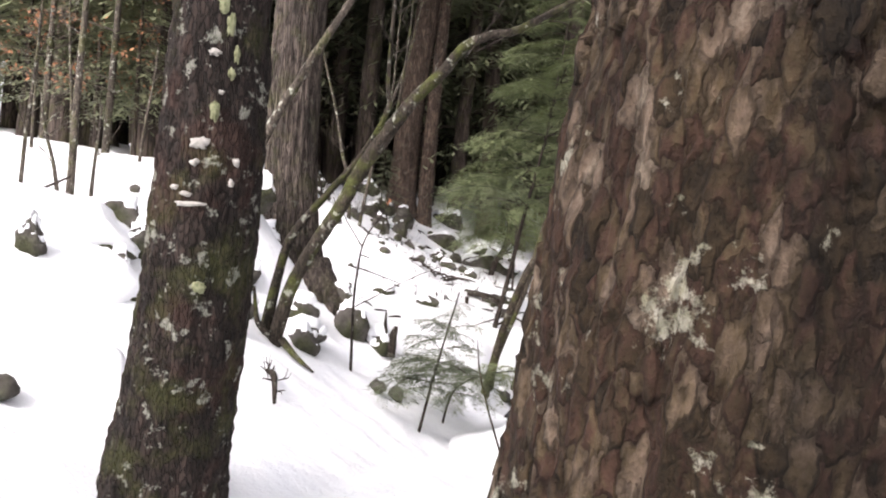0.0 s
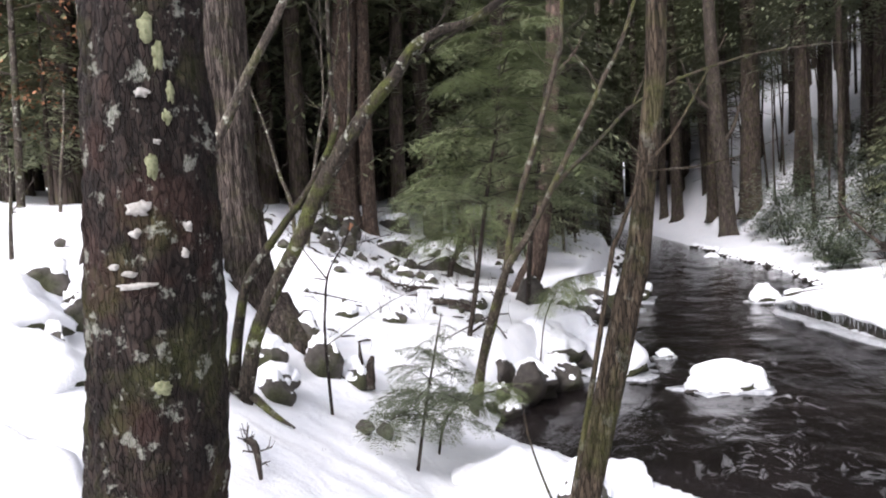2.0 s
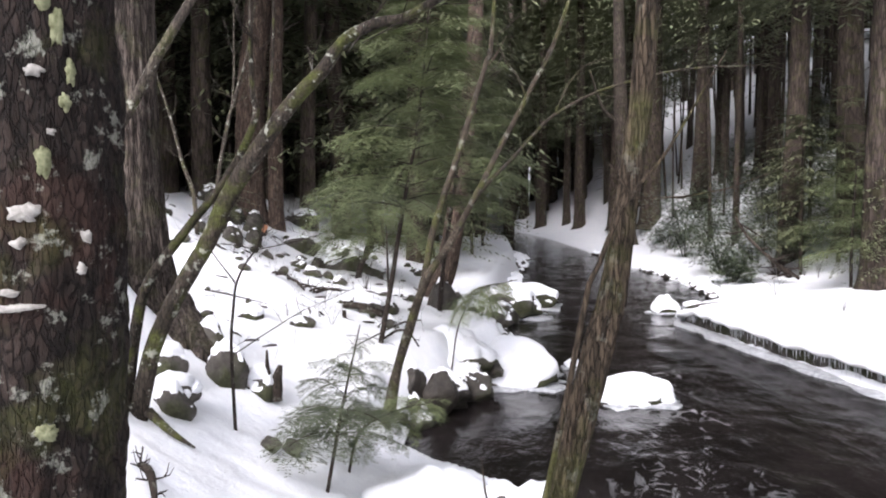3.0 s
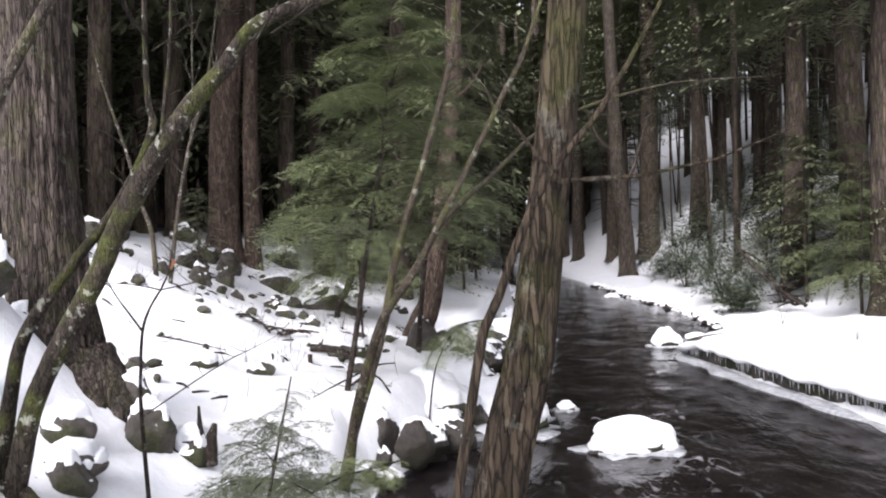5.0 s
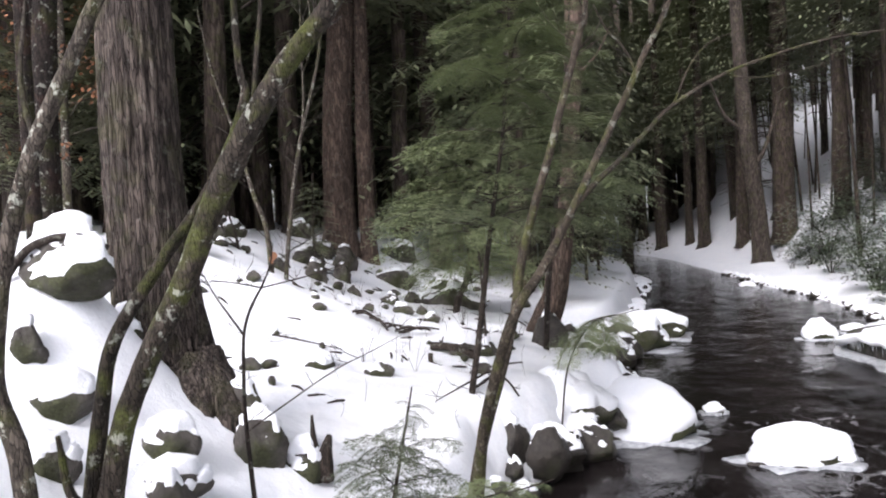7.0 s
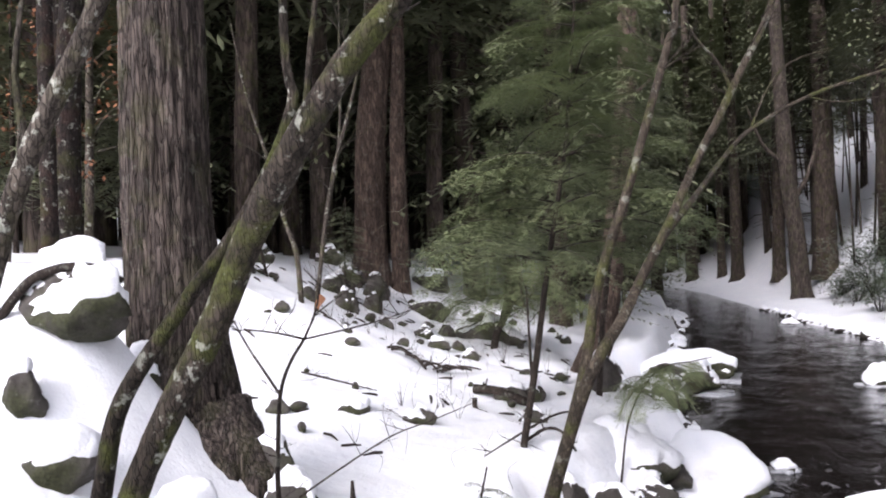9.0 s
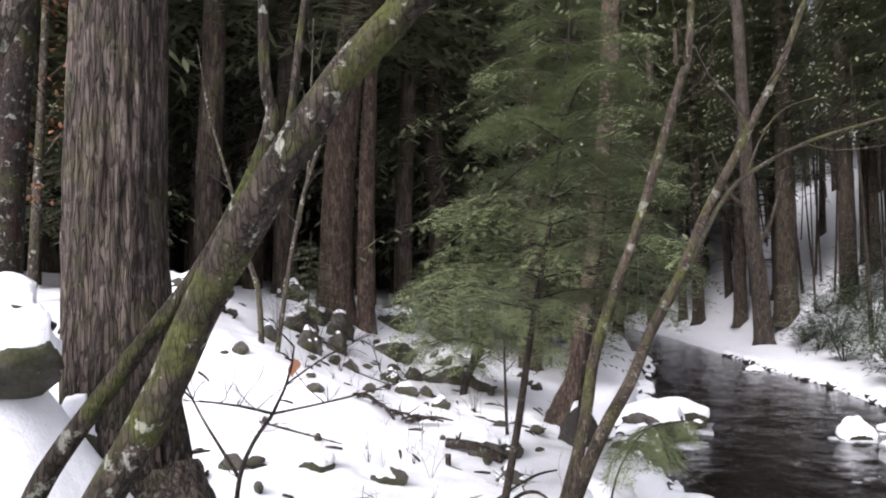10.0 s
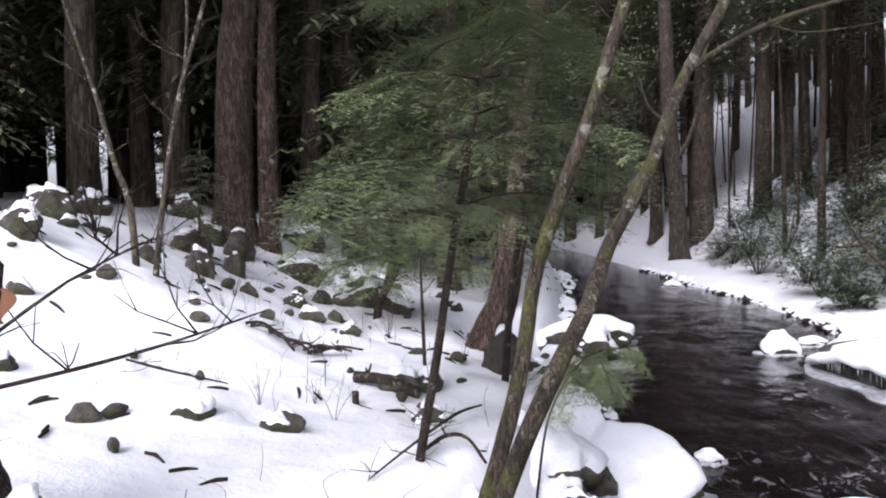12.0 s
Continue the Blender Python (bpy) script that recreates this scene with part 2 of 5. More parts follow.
def tube(pts, radii, seg=8, step=0.1, skin=None, base=(0, 0, 0)):
    """A closed limb along pts. skin(angle, length, point) scales its radius."""
    C, R = curve_points(pts, radii, step)
    verts, faces = [], []
    side = Vector((1, 0, 0))
    gone = 0.0
    o = Vector(base)
    for k, (c, r) in enumerate(zip(C, R)):
        way = (C[min(k + 1, len(C) - 1)] - C[max(k - 1, 0)]).normalized()
        side = (side - way * side.dot(way)).normalized()
        up = way.cross(side)
        if k:
            gone += (c - C[k - 1]).length
        for j in range(seg):
            a = 2 * math.pi * j / seg
            s = skin(a, gone, c) if skin else 1.0
            verts.append(c - o + (side * math.cos(a) + up * math.sin(a)) * (r * s))
        if k:
            q = (k - 1) * seg
            faces += [(q + j, q + (j + 1) % seg, q + seg + (j + 1) % seg, q + seg + j) for j in range(seg)]
    last = (len(C) - 1) * seg
    faces.append(tuple(range(seg - 1, -1, -1)))
    faces.append(tuple(range(last, last + seg)))
    return verts, faces


def joined(pieces):
    verts, faces = [], []
    for v, f in pieces:
        k = len(verts)
        verts += v
        faces += [tuple(i + k for i in q) for q in f]
    return verts, faces


def plated(seed, amount, wide, tall):
    """Bark plates: raised cells with cracks between them."""
    def skin(a, s, c):
        p = Vector((math.cos(a) * wide, math.sin(a) * wide, s * tall + seed))
        d = noise.voronoi(p)[0]
        return 1 + amount * (min(d[1] - d[0], 0.5) - 0.2) + amount * 0.6 * noise.noise(p * 0.4)
    return skin


def furrowed(seed, amount, around, tall):
    """Long upright ridges."""
    def skin(a, s, c):
        p = Vector((math.cos(a) * around, math.sin(a) * around, s * tall + seed))
        return 1 + amount * (0.5 - abs(noise.noise(p)) * 2.2) + amount * 0.5 * noise.noise(p * 2.7)
    return skin


def shaggy(seed):
    """Loose flaking bark: broken upright ridges with ragged scales on them."""
    def skin(a, s, c):
        p = Vector((math.cos(a) * 5.5, math.sin(a) * 5.5, s * 3.2 + seed))
        q = Vector((math.cos(a) * 15, math.sin(a) * 15, s * 26 + seed))
        d = noise.voronoi(q + Vector((1, 1, 1)) * noise.noise(q * 0.5))[0]
        return 1 + 0.07 * (0.4 - abs(noise.noise(p)) * 1.8) + 0.035 * min(d[1] - d[0], 0.45) + 0.022 * noise.noise(q * 1.9)
    return skin


def flared(skin, lobes, reach, fade, turn=0.0):
    """Adds root flare towards the foot."""
    def s2(a, s, c):
        k = math.exp(-s / fade)
        return (skin(a, s, c) if skin else 1.0) + k * reach * (0.55 + 0.45 * math.cos(lobes * (a - turn)))
    return s2


def twigs(rng, path, count, length, radius, rise=0.4, lo=0.25, forks=2):
    """Small side twigs along a limb, as limbs of their own."""
    C, _ = curve_points(path, [1, 1], 0.05)
    out = []
    for _ in range(count):
        k = rng.randint(int(len(C) * lo), len(C) - 2)
        a = rng.uniform(0, 2 * math.pi)
        way = (C[k + 1] - C[k - 1]).normalized() * 0.5 + Vector((math.cos(a), math.sin(a) * 0.8, rng.uniform(-0.1, rise)))
        way.normalize()
        n = length * rng.uniform(0.5, 1.1)
        p = [C[k]]
        for j in range(3):
            way = (way + Vector((rng.uniform(-.3, .3), rng.uniform(-.3, .3), rng.uniform(-.15, .3)))).normalized()
            p.append(p[-1] + way * n / 3)
        out.append((p, radius))
        for _ in range(forks):
            q = p[rng.randint(1, 2)]
            w2 = (way + Vector((rng.uniform(-.9, .9), rng.uniform(-.9, .9), rng.uniform(-.4, .6)))).normalized()
            out.append(([q, q + w2 * n * 0.25, q + w2 * n * 0.45 + Vector((0, 0, rng.uniform(-.03, .06)))], radius * 0.6))
    return out


# ---- the lie of the land ----
LEVEL = -0.62
LEFT = ((-40, 3.2), (0, 2.8), (5, 2.3), (7.4, 1.7), (8.2, 0.95), (9.0, 0.1), (9.8, -0.6), (11.0, -0.62), (11.8, -0.2), (12.7, 0.15),
        (13.3, 0.75), (13.9, 0.7), (14.6, 0.5), (16, 0.1), (18, -0.2), (19, 0.1), (21, 0.5), (22.1, 0.6), (24.3, 0.6), (30, 1.0), (41, 0.9),
        (56, -1.5), (80, -12), (120, -40), (240, -120))
RIGHT = ((-40, 6.5), (0, 6), (8, 5.4), (11.6, 5.7), (13, 5.3), (14.9, 5.0), (16, 4.65), (18.9, 4.25), (19.8, 4.5), (20.6, 5.2), (22, 5.8),
         (24.5, 5.95), (28, 5.9), (34, 5.15), (41, 4.7), (56, 3.4), (66, 2.0), (80, -4), (120, -32), (240, -112))


def smooth(a, b, v):
    t = np.clip((v - a) / (b - a), 0, 1)
    return t * t * (3 - 2 * t)


def shore(side, y):
    return np.interp(y, [p[0] for p in side], [p[1] for p in side])


def land(x, y):
    """The height of the ground: a steep snowy bank, a bouldery slope behind it, and the far bank."""
    x, y = np.asarray(x, float), np.asarray(y, float)
    dl, dr = shore(LEFT, y) - x, x - shore(RIGHT, y)
    wide = 0.5 + 1.0 * smooth(14, 16, y) * (1 - smooth(18, 20, y))
    far = LEVEL + 0.78 * smooth(0, 1, dl / wide) + 0.16 * np.clip(dl, 0, 3.3) + 0.48 * np.clip(dl - 3.3, 0, 2.9) + 0.09 * np.clip(dl - 6.2, 0, 60)
    near = -0.3 + 0.55 * np.clip(-x - 0.6, 0, 3.2) + 0.06 * np.clip(-x - 3.8, 0, 60) + 0.45 * (1 - smooth(5, 8, y))
    near = np.minimum(near, LEVEL + 0.35 * smooth(0, 1, dl / 0.5) + 0.35 * np.clip(dl - 0.1, 0, 90))
    k = smooth(9.2, 11.2, y - 0.25 * np.clip(-x - 2, 0, 4))
    left = near * (1 - k) + far * k
    right = LEVEL + 0.28 * smooth(0, 0.3, dr) + 0.06 * np.clip(dr, 0, 6) + (0.78 * np.clip(dr - 2.6, 0, 11) + 0.25 * np.clip(dr - 13.2, 0, 40)) * smooth(17, 33, y) * (1 - 0.85 * smooth(50, 64, y) * smooth(10, 3, x))
    bed = LEVEL - 0.05 - 0.35 * smooth(0, 0.8, np.minimum(-dl, -dr))
    z = np.where(dl > 0, left, np.where(dr > 0, right, bed))
    z = z + 0.72 * np.exp(-((x + 3.2) ** 2 + (y - 8.3) ** 2) / 0.45)
    z = z - 0.38 * np.exp(-((x + 2.5) ** 2 / 0.9 + (y - 4.5) ** 2 / 0.7))
    return z + 0.05 * np.clip(y - 50, 0, 200) * smooth(0, 4, np.maximum(dl, dr))


def lumps(x, y):
    """The small unevenness of the snow crust."""
    return noise.noise(Vector((x * 1.3, y * 1.3, 0.3))) * 0.6 + noise.noise(Vector((x * 3.7, y * 3.7, 4.0))) * 0.28 + noise.noise(Vector((x * 9, y * 9, 7.0))) * 0.08


def ground_z(x, y):
    dry = smooth(0.0, 0.5, max(shore(LEFT, y) - x, x - shore(RIGHT, y)))
    return float(land(x, y) + lumps(x, y) * 0.13 * dry)


def spaced(lo, a, b, hi, fine, grow):
    mid = list(np.arange(a, b, fine))
    up, d = [b], fine
    while up[-1] < hi:
        d *= grow
        up.append(up[-1] + d)
    down, d = [a - fine], fine
    while down[-1] > lo:
        d *= grow
        down.append(down[-1] - d)
    return np.array(down[::-1] + mid + up)


def make_ground():
    xs, ys = spaced(-260, -5.5, 2.2, 260, 0.07, 1.06), spaced(-120, 3.0, 16.0, 420, 0.08, 1.03)
    X, Y = np.meshgrid(xs, ys)
    Z = land(X, Y)
    lump = np.array([lumps(x, y) for x, y in zip(X.ravel(), Y.ravel())]).reshape(X.shape)
    dry = smooth(0.0, 0.5, np.maximum(shore(LEFT, Y) - X, X - shore(RIGHT, Y)))
    Z = Z + lump * 0.13 * dry
    nx, ny = len(xs), len(ys)
    verts = np.column_stack([X.ravel(), Y.ravel(), Z.ravel()])
    faces = [(j * nx + i, j * nx + i + 1, (j + 1) * nx + i + 1, (j + 1) * nx + i) for j in range(ny - 1) for i in range(nx - 1)]
    ob = new("ground", mesh_of("ground", verts.tolist(), faces, SNOW))
    return tagged(ob, "uneven snow-covered forest floor with scattered needle litter", "snow", kind="structure")


def make_water():
    xs, ys = spaced(-140, -1.5, 6.5, 12, 0.10, 1.10), spaced(-60, 7.0, 22.0, 250, 0.10, 1.05)
    X, Y = np.meshgrid(xs, ys)
    Z = np.array([noise.noise(Vector((x * 1.8, y * 0.9, 2.0))) * 0.020 + noise.noise(Vector((x * 5.5, y * 3.0, 5.0))) * 0.012
                  for x, y in zip(X.ravel(), Y.ravel())]).reshape(X.shape) + LEVEL
    nx, ny = len(xs), len(ys)
    faces = [(j * nx + i, j * nx + i + 1, (j + 1) * nx + i + 1, (j + 1) * nx + i) for j in range(ny - 1) for i in range(nx - 1)]
    ob = new("water", mesh_of("water", np.column_stack([X.ravel(), Y.ravel(), Z.ravel()]).tolist(), faces, WATER))
    return tagged(ob, "dark brown rippling brook with pale riffles", "water", kind="structure")


make_ground()
make_water()


# ---- large trees by the path ----
def tree(name, label, foot, path, radii, bark, seg=12, step=0.1, skin=None, limbs=(), group="", category="tree", limb_bark=None, limb_seg=6):
    """A tree whose trunk follows path (world metres); limbs are (path, radii, name) of their own."""
    t = thing(name, foot, label, category, group)
    v, f = tube(path, radii, seg, step, skin, foot)
    part("trunk", mesh_of("trunk", v, f, bark), t)
    for p, r, what in limbs:
        v, f = tube(p, r, limb_seg, 0.06, None, foot)
        part(what, mesh_of(what, v, f, limb_bark or bark), t)
    return t


def twig_part(t, rng, paths, count, length, radius, bark, name="fine_branchwork", rise=0.4, lo=0.25):
    """The fine twigs of a tree, joined: nobody could count them."""
    pieces = []
    for p in paths:
        for q, r in twigs(rng, p, count, length, radius, rise, lo):
            pieces.append(tube(q, [r, r * 0.4], 4, 0.08, None, t.location))
    v, f = joined(pieces)
    ob = part(name, mesh_of(name, v, f, bark), t)
    tagged(ob, kind="stuff")
    return ob


rng = random.Random(5)
# the scaly trunk that the walk starts behind
pine = tree("pine_tree", "thick pine trunk with scaly reddish-brown bark and lichen", (1.08, 1.885, 0.05),
     [(1.08, 1.885, 0.0), (1.10, 1.885, 0.5), (1.14, 1.885, 1.2), (1.205, 1.875, 1.82), (1.29, 1.885, 2.6), (1.44, 1.9, 4.5), (1.64, 1.93, 8), (1.74, 1.93, 13)],
     [0.25, 0.215, 0.205, 0.20, 0.195, 0.18, 0.14, 0.06], BARK_SCALY, 260, 0.009, shaggy(3.0))
# the dark trunk with pale lichen spots
left = tree("cherry_tree", "dark flaking tree trunk with pale lichen and moss", (-1.02, 4.17, 0.2),
            [(-1.05, 4.17, 0.10), (-1.05, 4.17, 0.45), (-0.98, 4.17, 0.94), (-0.935, 4.17, 1.4), (-0.91, 4.17, 1.82), (-0.895, 4.17, 2.28), (-0.89, 4.17, 2.71), (-0.85, 4.2, 4.5), (-0.8, 4.2, 8), (-0.8, 4.3, 12)],
            [0.30, 0.27, 0.243, 0.236, 0.228, 0.212, 0.202, 0.18, 0.13, 0.05], BARK_CHERRY, 110, 0.025, flared(plated(9.0, 0.11, 9.0, 11.0), 3, 0.28, 0.22, 2.6))


def patch(parent, place, out, wide, tall, seed, colour_name, mat_, name="lichen", proud=0.012):
    """A crust of lichen lying on bark."""
    r = random.Random(seed)
    out = Vector(out).normalized()
    side = Vector((0, 0, 1)).cross(out).normalized()
    up = out.cross(side)
    n = 30
    rim = [1 + 0.5 * noise.noise(Vector((math.cos(6.28 * k / 30) * 1.6, math.sin(6.28 * k / 30) * 1.6, seed))) + r.uniform(-.14, .14) for k in range(n)]
    verts = [Vector(place) + out * proud]
    for ring, h in ((0.75, proud * 0.85), (1.0, -0.012)):
        for k in range(n):
            a = 2 * math.pi * k / n
            verts.append(Vector(place) + out * h + side * math.cos(a) * wide * rim[k] * ring + up * math.sin(a) * tall * rim[k] * ring)
    faces = [(0, 1 + k, 1 + (k + 1) % n) for k in range(n)]
    faces += [(1 + k, 1 + n + k, 1 + n + (k + 1) % n, 1 + (k + 1) % n) for k in range(n)]
    o = parent.location
    part(name, mesh_of(name, [v - o for v in verts], faces, mat_), parent, colour_name)


def crust_material(name, low, high):
    n = Nodes(name)
    n.bump(n.noise(60, 4), 0.8, 0.006)
    return n.finish(n.ramp(n.noise(45, 4), (0.3, low), (0.7, high)), 0.9, 0.2)


CRUST = crust_material("pale_crust_lichen", (0.22, 0.21, 0.19), (0.46, 0.44, 0.41))
LEAFY = crust_material("green_leafy_lichen", (0.085, 0.09, 0.045), (0.27, 0.28, 0.17))
for px, pz, w, h, kind_ in ((-0.83, 1.985, 0.042, 0.026, 0), (-0.84, 1.905, 0.022, 0.014, 0), (-0.86, 1.735, 0.060, 0.014, 0), (-0.87, 1.775, 0.03, 0.012, 0),
                            (-0.80, 1.395, 0.035, 0.022, 1), (-0.80, 2.36, 0.030, 0.016, 0), (-0.775, 2.56, 0.028, 0.05, 1), (-0.75, 2.47, 0.022, 0.06, 1), (-0.73, 2.36, 0.016, 0.04, 1), (-0.74, 2.28, 0.016, 0.03, 1),
                            (-0.78, 2.12, 0.022, 0.05, 1), (-0.77, 2.2, 0.015, 0.012, 0), (-0.71, 1.92, 0.015, 0.02, 0), (-0.72, 1.83, 0.014, 0.02, 0), (-0.92, 1.80, 0.02, 0.012, 0)):
    dx = (px + 0.905) / 0.23
    dz = pz
    centre_x, rad = (-0.905, 0.225) if dz < 2.2 else (-0.893, 0.207)
    cy = 4.17 - math.sqrt(max(rad ** 2 - (px - centre_x) ** 2, 0.0004))
    patch(left, (px, cy, pz), (px - centre_x, cy - 4.17, 0), w, h, pz * 99, "pale crusty lichen" if kind_ == 0 else "green leafy lichen", LEAFY if kind_ else CRUST)

left.location.x += 0.05
kr = random.Random(31)
for k in range(150):
    z, a = kr.uniform(1.35, 2.35), math.radians(kr.uniform(-178, -2))
    cx, out = 1.14 + 0.106 * (z - 1.2), (math.cos(a), math.sin(a), 0)
    wide = kr.uniform(0.007, 0.017)
    patch(pine, (cx + 0.203 * out[0], 1.88 + 0.203 * out[1], z), out, wide, wide * kr.uniform(1.2, 2.6), k * 7.7, "", BARK_SCALY, "bark_plate", kr.uniform(0.004, 0.009))

# the broad ridged trunk among the boulders
E_FOOT = (-2.93, 9.05, 0.72)
tree("oak_tree", "broad grey-brown tree trunk with deep ridged bark, snow at its root", E_FOOT,
     [(-2.86, 9.0, 0.45), (-2.90, 9.0, 0.9), (-2.99, 9.05, 1.5), (-3.04, 9.05, 2.3), (-3.04, 9.05, 3.0), (-3.02, 9.05, 4.2), (-2.95, 9.1, 8), (-2.9, 9.1, 14)],
     [0.42, 0.36, 0.315, 0.285, 0.28, 0.27, 0.24, 0.11], BARK_RIDGED, 140, 0.035, flared(furrowed(1.0, 0.09, 7.0, 1.1), 4, 0.16, 0.35, 0.2))

oak = bpy.data.objects["oak_tree"]
for pts, rr in (([(-2.6, 8.85, 1.05), (-2.25, 8.7, 0.66), (-1.95, 8.6, 0.36)], [0.22, 0.15, 0.03]), ([(-2.6, 8.75, 0.95), (-2.4, 8.5, 0.62), (-2.25, 8.2, 0.36)], [0.19, 0.13, 0.03]),
                ([(-3.2, 8.8, 0.95), (-3.35, 8.55, 0.85), (-3.4, 8.35, 0.75)], [0.16, 0.11, 0.05])):
    v, f = tube(pts, rr, 26, 0.03, furrowed(pts[0][0] * 9, 0.2, 3, 4), E_FOOT)
    part("root", mesh_of("root", v, f, BARK_RIDGED), oak, "gnarled mossy root")
    C, R = curve_points(pts, rr, 0.09)
    for k in range(2, len(C) - 1, 5):
        w = R[k] * (0.38 + 0.2 * math.sin(k * 5.1))
        vv = [Vector((math.cos(a) * w * q, math.sin(a) * w * 0.8 * q, h)) for q, h in ((1.0, -0.03), (0.7, 0.018), (0.25, 0.03)) for a in np.linspace(0, 5.8, 10)]
        ff = [(r * 10 + j, r * 10 + (j + 1) % 10, (r + 1) * 10 + (j + 1) % 10, (r + 1) * 10 + j) for r in range(2) for j in range(10)] + [tuple(range(20, 30))]
        part("snow_patch", mesh_of("snow_patch", vv, ff, CLEAN_SNOW), oak, "snow lying on the root", Matrix.Translation(C[k] - Vector(E_FOOT) + Vector((0, -R[k] * 0.3, R[k] * 0.92))))

# the moss-covered leaning pair
V_FOOT = (-1.95, 7.0, 0.5)
vt = tree("leaning_maple_tree", "two thin leaning stems with bright moss and white lichen", V_FOOT,
          [(-2.03, 7.0, 0.40), (-1.95, 7.0, 0.80), (-1.85, 7.0, 1.12), (-1.68, 7.0, 1.44), (-1.47, 7.0, 1.78), (-1.33, 7.0, 2.06), (-1.136, 6.9, 2.287), (-1.005, 6.85, 2.443), (-0.83, 6.82, 2.645), (-0.634, 6.8, 2.83), (-0.493, 6.8, 3.007), (-0.296, 6.8, 3.10), (-0.023, 6.8, 3.176), (0.6, 7.1, 3.7), (1.2, 7.2, 4.6)],
          [0.064, 0.058, 0.054, 0.054, 0.056, 0.058, 0.056, 0.052, 0.047, 0.042, 0.036, 0.032, 0.027, 0.02, 0.01], BARK_MOSSY, 28, 0.04, furrowed(4.0, 0.10, 3.0, 6.0),
          [([(-2.15, 7.05, 0.42), (-2.10, 7.06, 0.78), (-2.03, 7.06, 1.15), (-1.93, 7.06, 1.48), (-1.64, 7.06, 1.85), (-1.37, 7.08, 2.18), (-1.17, 7.1, 2.58), (-1.19, 7.1, 2.9), (-1.15, 7.1, 4.6)], [0.056, 0.05, 0.04, 0.036, 0.03, 0.026, 0.022, 0.016, 0.01], "stem"),
           ([(-1.92, 6.98, 0.62), (-1.72, 6.9, 0.50), (-1.55, 6.85, 0.42)], [0.035, 0.022, 0.008], "root"),
           ([(-1.95, 6.98, 0.60), (-2.1, 6.9, 0.75), (-2.16, 6.9, 1.05)], [0.03, 0.025, 0.012], "root"),
           ([(-1.005, 6.85, 2.443), (-1.0, 6.9, 2.7), (-1.02, 7.05, 3.1), (-1.0, 7.05, 3.7)], [0.015, 0.011, 0.009, 0.005], "branch")], limb_seg=14)
twig_part(vt, rng, [[(-1.005, 6.85, 2.443), (-0.634, 6.8, 2.83), (-0.023, 6.8, 3.176)], [(-1.37, 7.08, 2.18), (-1.17, 7.1, 2.58), (-1.15, 7.1, 4.0)]], 6, 0.5, 0.006, TWIG)

# a pale stem beside it
lt = tree("slender_beech_tree", "slender pale leaning stem blotched with lichen and moss", (-2.1, 6.6, 0.7),
          [(-2.02, 6.6, 0.55), (-2.06, 6.6, 1.04), (-2.16, 6.6, 1.35), (-2.10, 6.6, 1.74), (-2.0, 6.6, 2.08), (-1.86, 6.6, 2.39), (-1.70, 6.6, 2.65), (-1.58, 6.6, 2.85), (-1.1, 6.6, 3.7), (-0.9, 6.6, 5)],
          [0.05, 0.046, 0.045, 0.039, 0.037, 0.036, 0.034, 0.031, 0.025, 0.012], BARK_PALE, 20, 0.04, furrowed(8.0, 0.08, 2.5, 5.0),
          [([(-1.86, 6.6, 2.39), (-1.95, 6.65, 2.7), (-1.93, 6.7, 3.1)], [0.016, 0.012, 0.006], "branch"), ([(-2.1, 6.6, 1.74), (-2.3, 6.62, 2.0), (-2.45, 6.6, 2.3)], [0.014, 0.010, 0.005], "branch")])

lt.location.x -= 0.05

# the furrowed young trunk at the water's edge, with its shoots
pt = tree("young_oak_tree", "slim furrowed trunk leaning over the brook", (0.40, 4.3, -0.05),
          [(0.38, 4.3, -0.25), (0.47, 4.3, 0.35), (0.61, 4.3, 0.95), (0.715, 4.3, 1.35), (0.775, 4.3, 1.59), (0.81, 4.3, 1.72), (0.83, 4.3, 1.86), (0.855, 4.3, 2.02), (0.875, 4.3, 2.18), (0.905, 4.3, 2.5), (0.96, 4.3, 4), (1.0, 4.3, 7)],
          [0.062, 0.052, 0.047, 0.045, 0.043, 0.040, 0.036, 0.033, 0.033, 0.032, 0.028, 0.016], BARK_OAK, 72, 0.016, furrowed(2.0, 0.10, 6.0, 4.0),
          [([(0.52, 4.20, 0.75), (0.64, 4.2, 1.3), (0.70, 4.2, 1.60), (0.733, 4.2, 1.768), (0.761, 4.2, 1.825), (0.785, 4.2, 1.89), (0.816, 4.2, 1.96), (0.845, 4.2, 2.01), (0.876, 4.2, 2.05), (0.913, 4.2, 2.09), (0.943, 4.2, 2.13), (0.98, 4.2, 2.19), (1.1, 4.2, 2.4)], [0.010, 0.009, 0.0085, 0.008, 0.0075, 0.007, 0.0065, 0.006, 0.0055, 0.005, 0.0045, 0.004, 0.002], "shoot"),
           ([(0.856, 4.25, 2.005), (0.929, 4.22, 2.005), (0.99, 4.22, 2.006), (1.052, 4.22, 2.017), (1.111, 4.22, 2.027), (1.25, 4.22, 2.08)], [0.0045, 0.004, 0.0035, 0.003, 0.0025, 0.001], "branch"),
           ([(0.858, 4.25, 2.015), (0.831, 4.25, 2.05), (0.797, 4.25, 2.098), (0.769, 4.25, 2.131)], [0.0035, 0.003, 0.0025, 0.001], "branch"),
           ([(0.55, 4.15, 0.85), (0.48, 4.13, 1.05), (0.44, 4.12, 1.2), (0.43, 4.11, 1.3)], [0.005, 0.004, 0.003, 0.0015], "shoot")])

pt.location.x -= 0.015

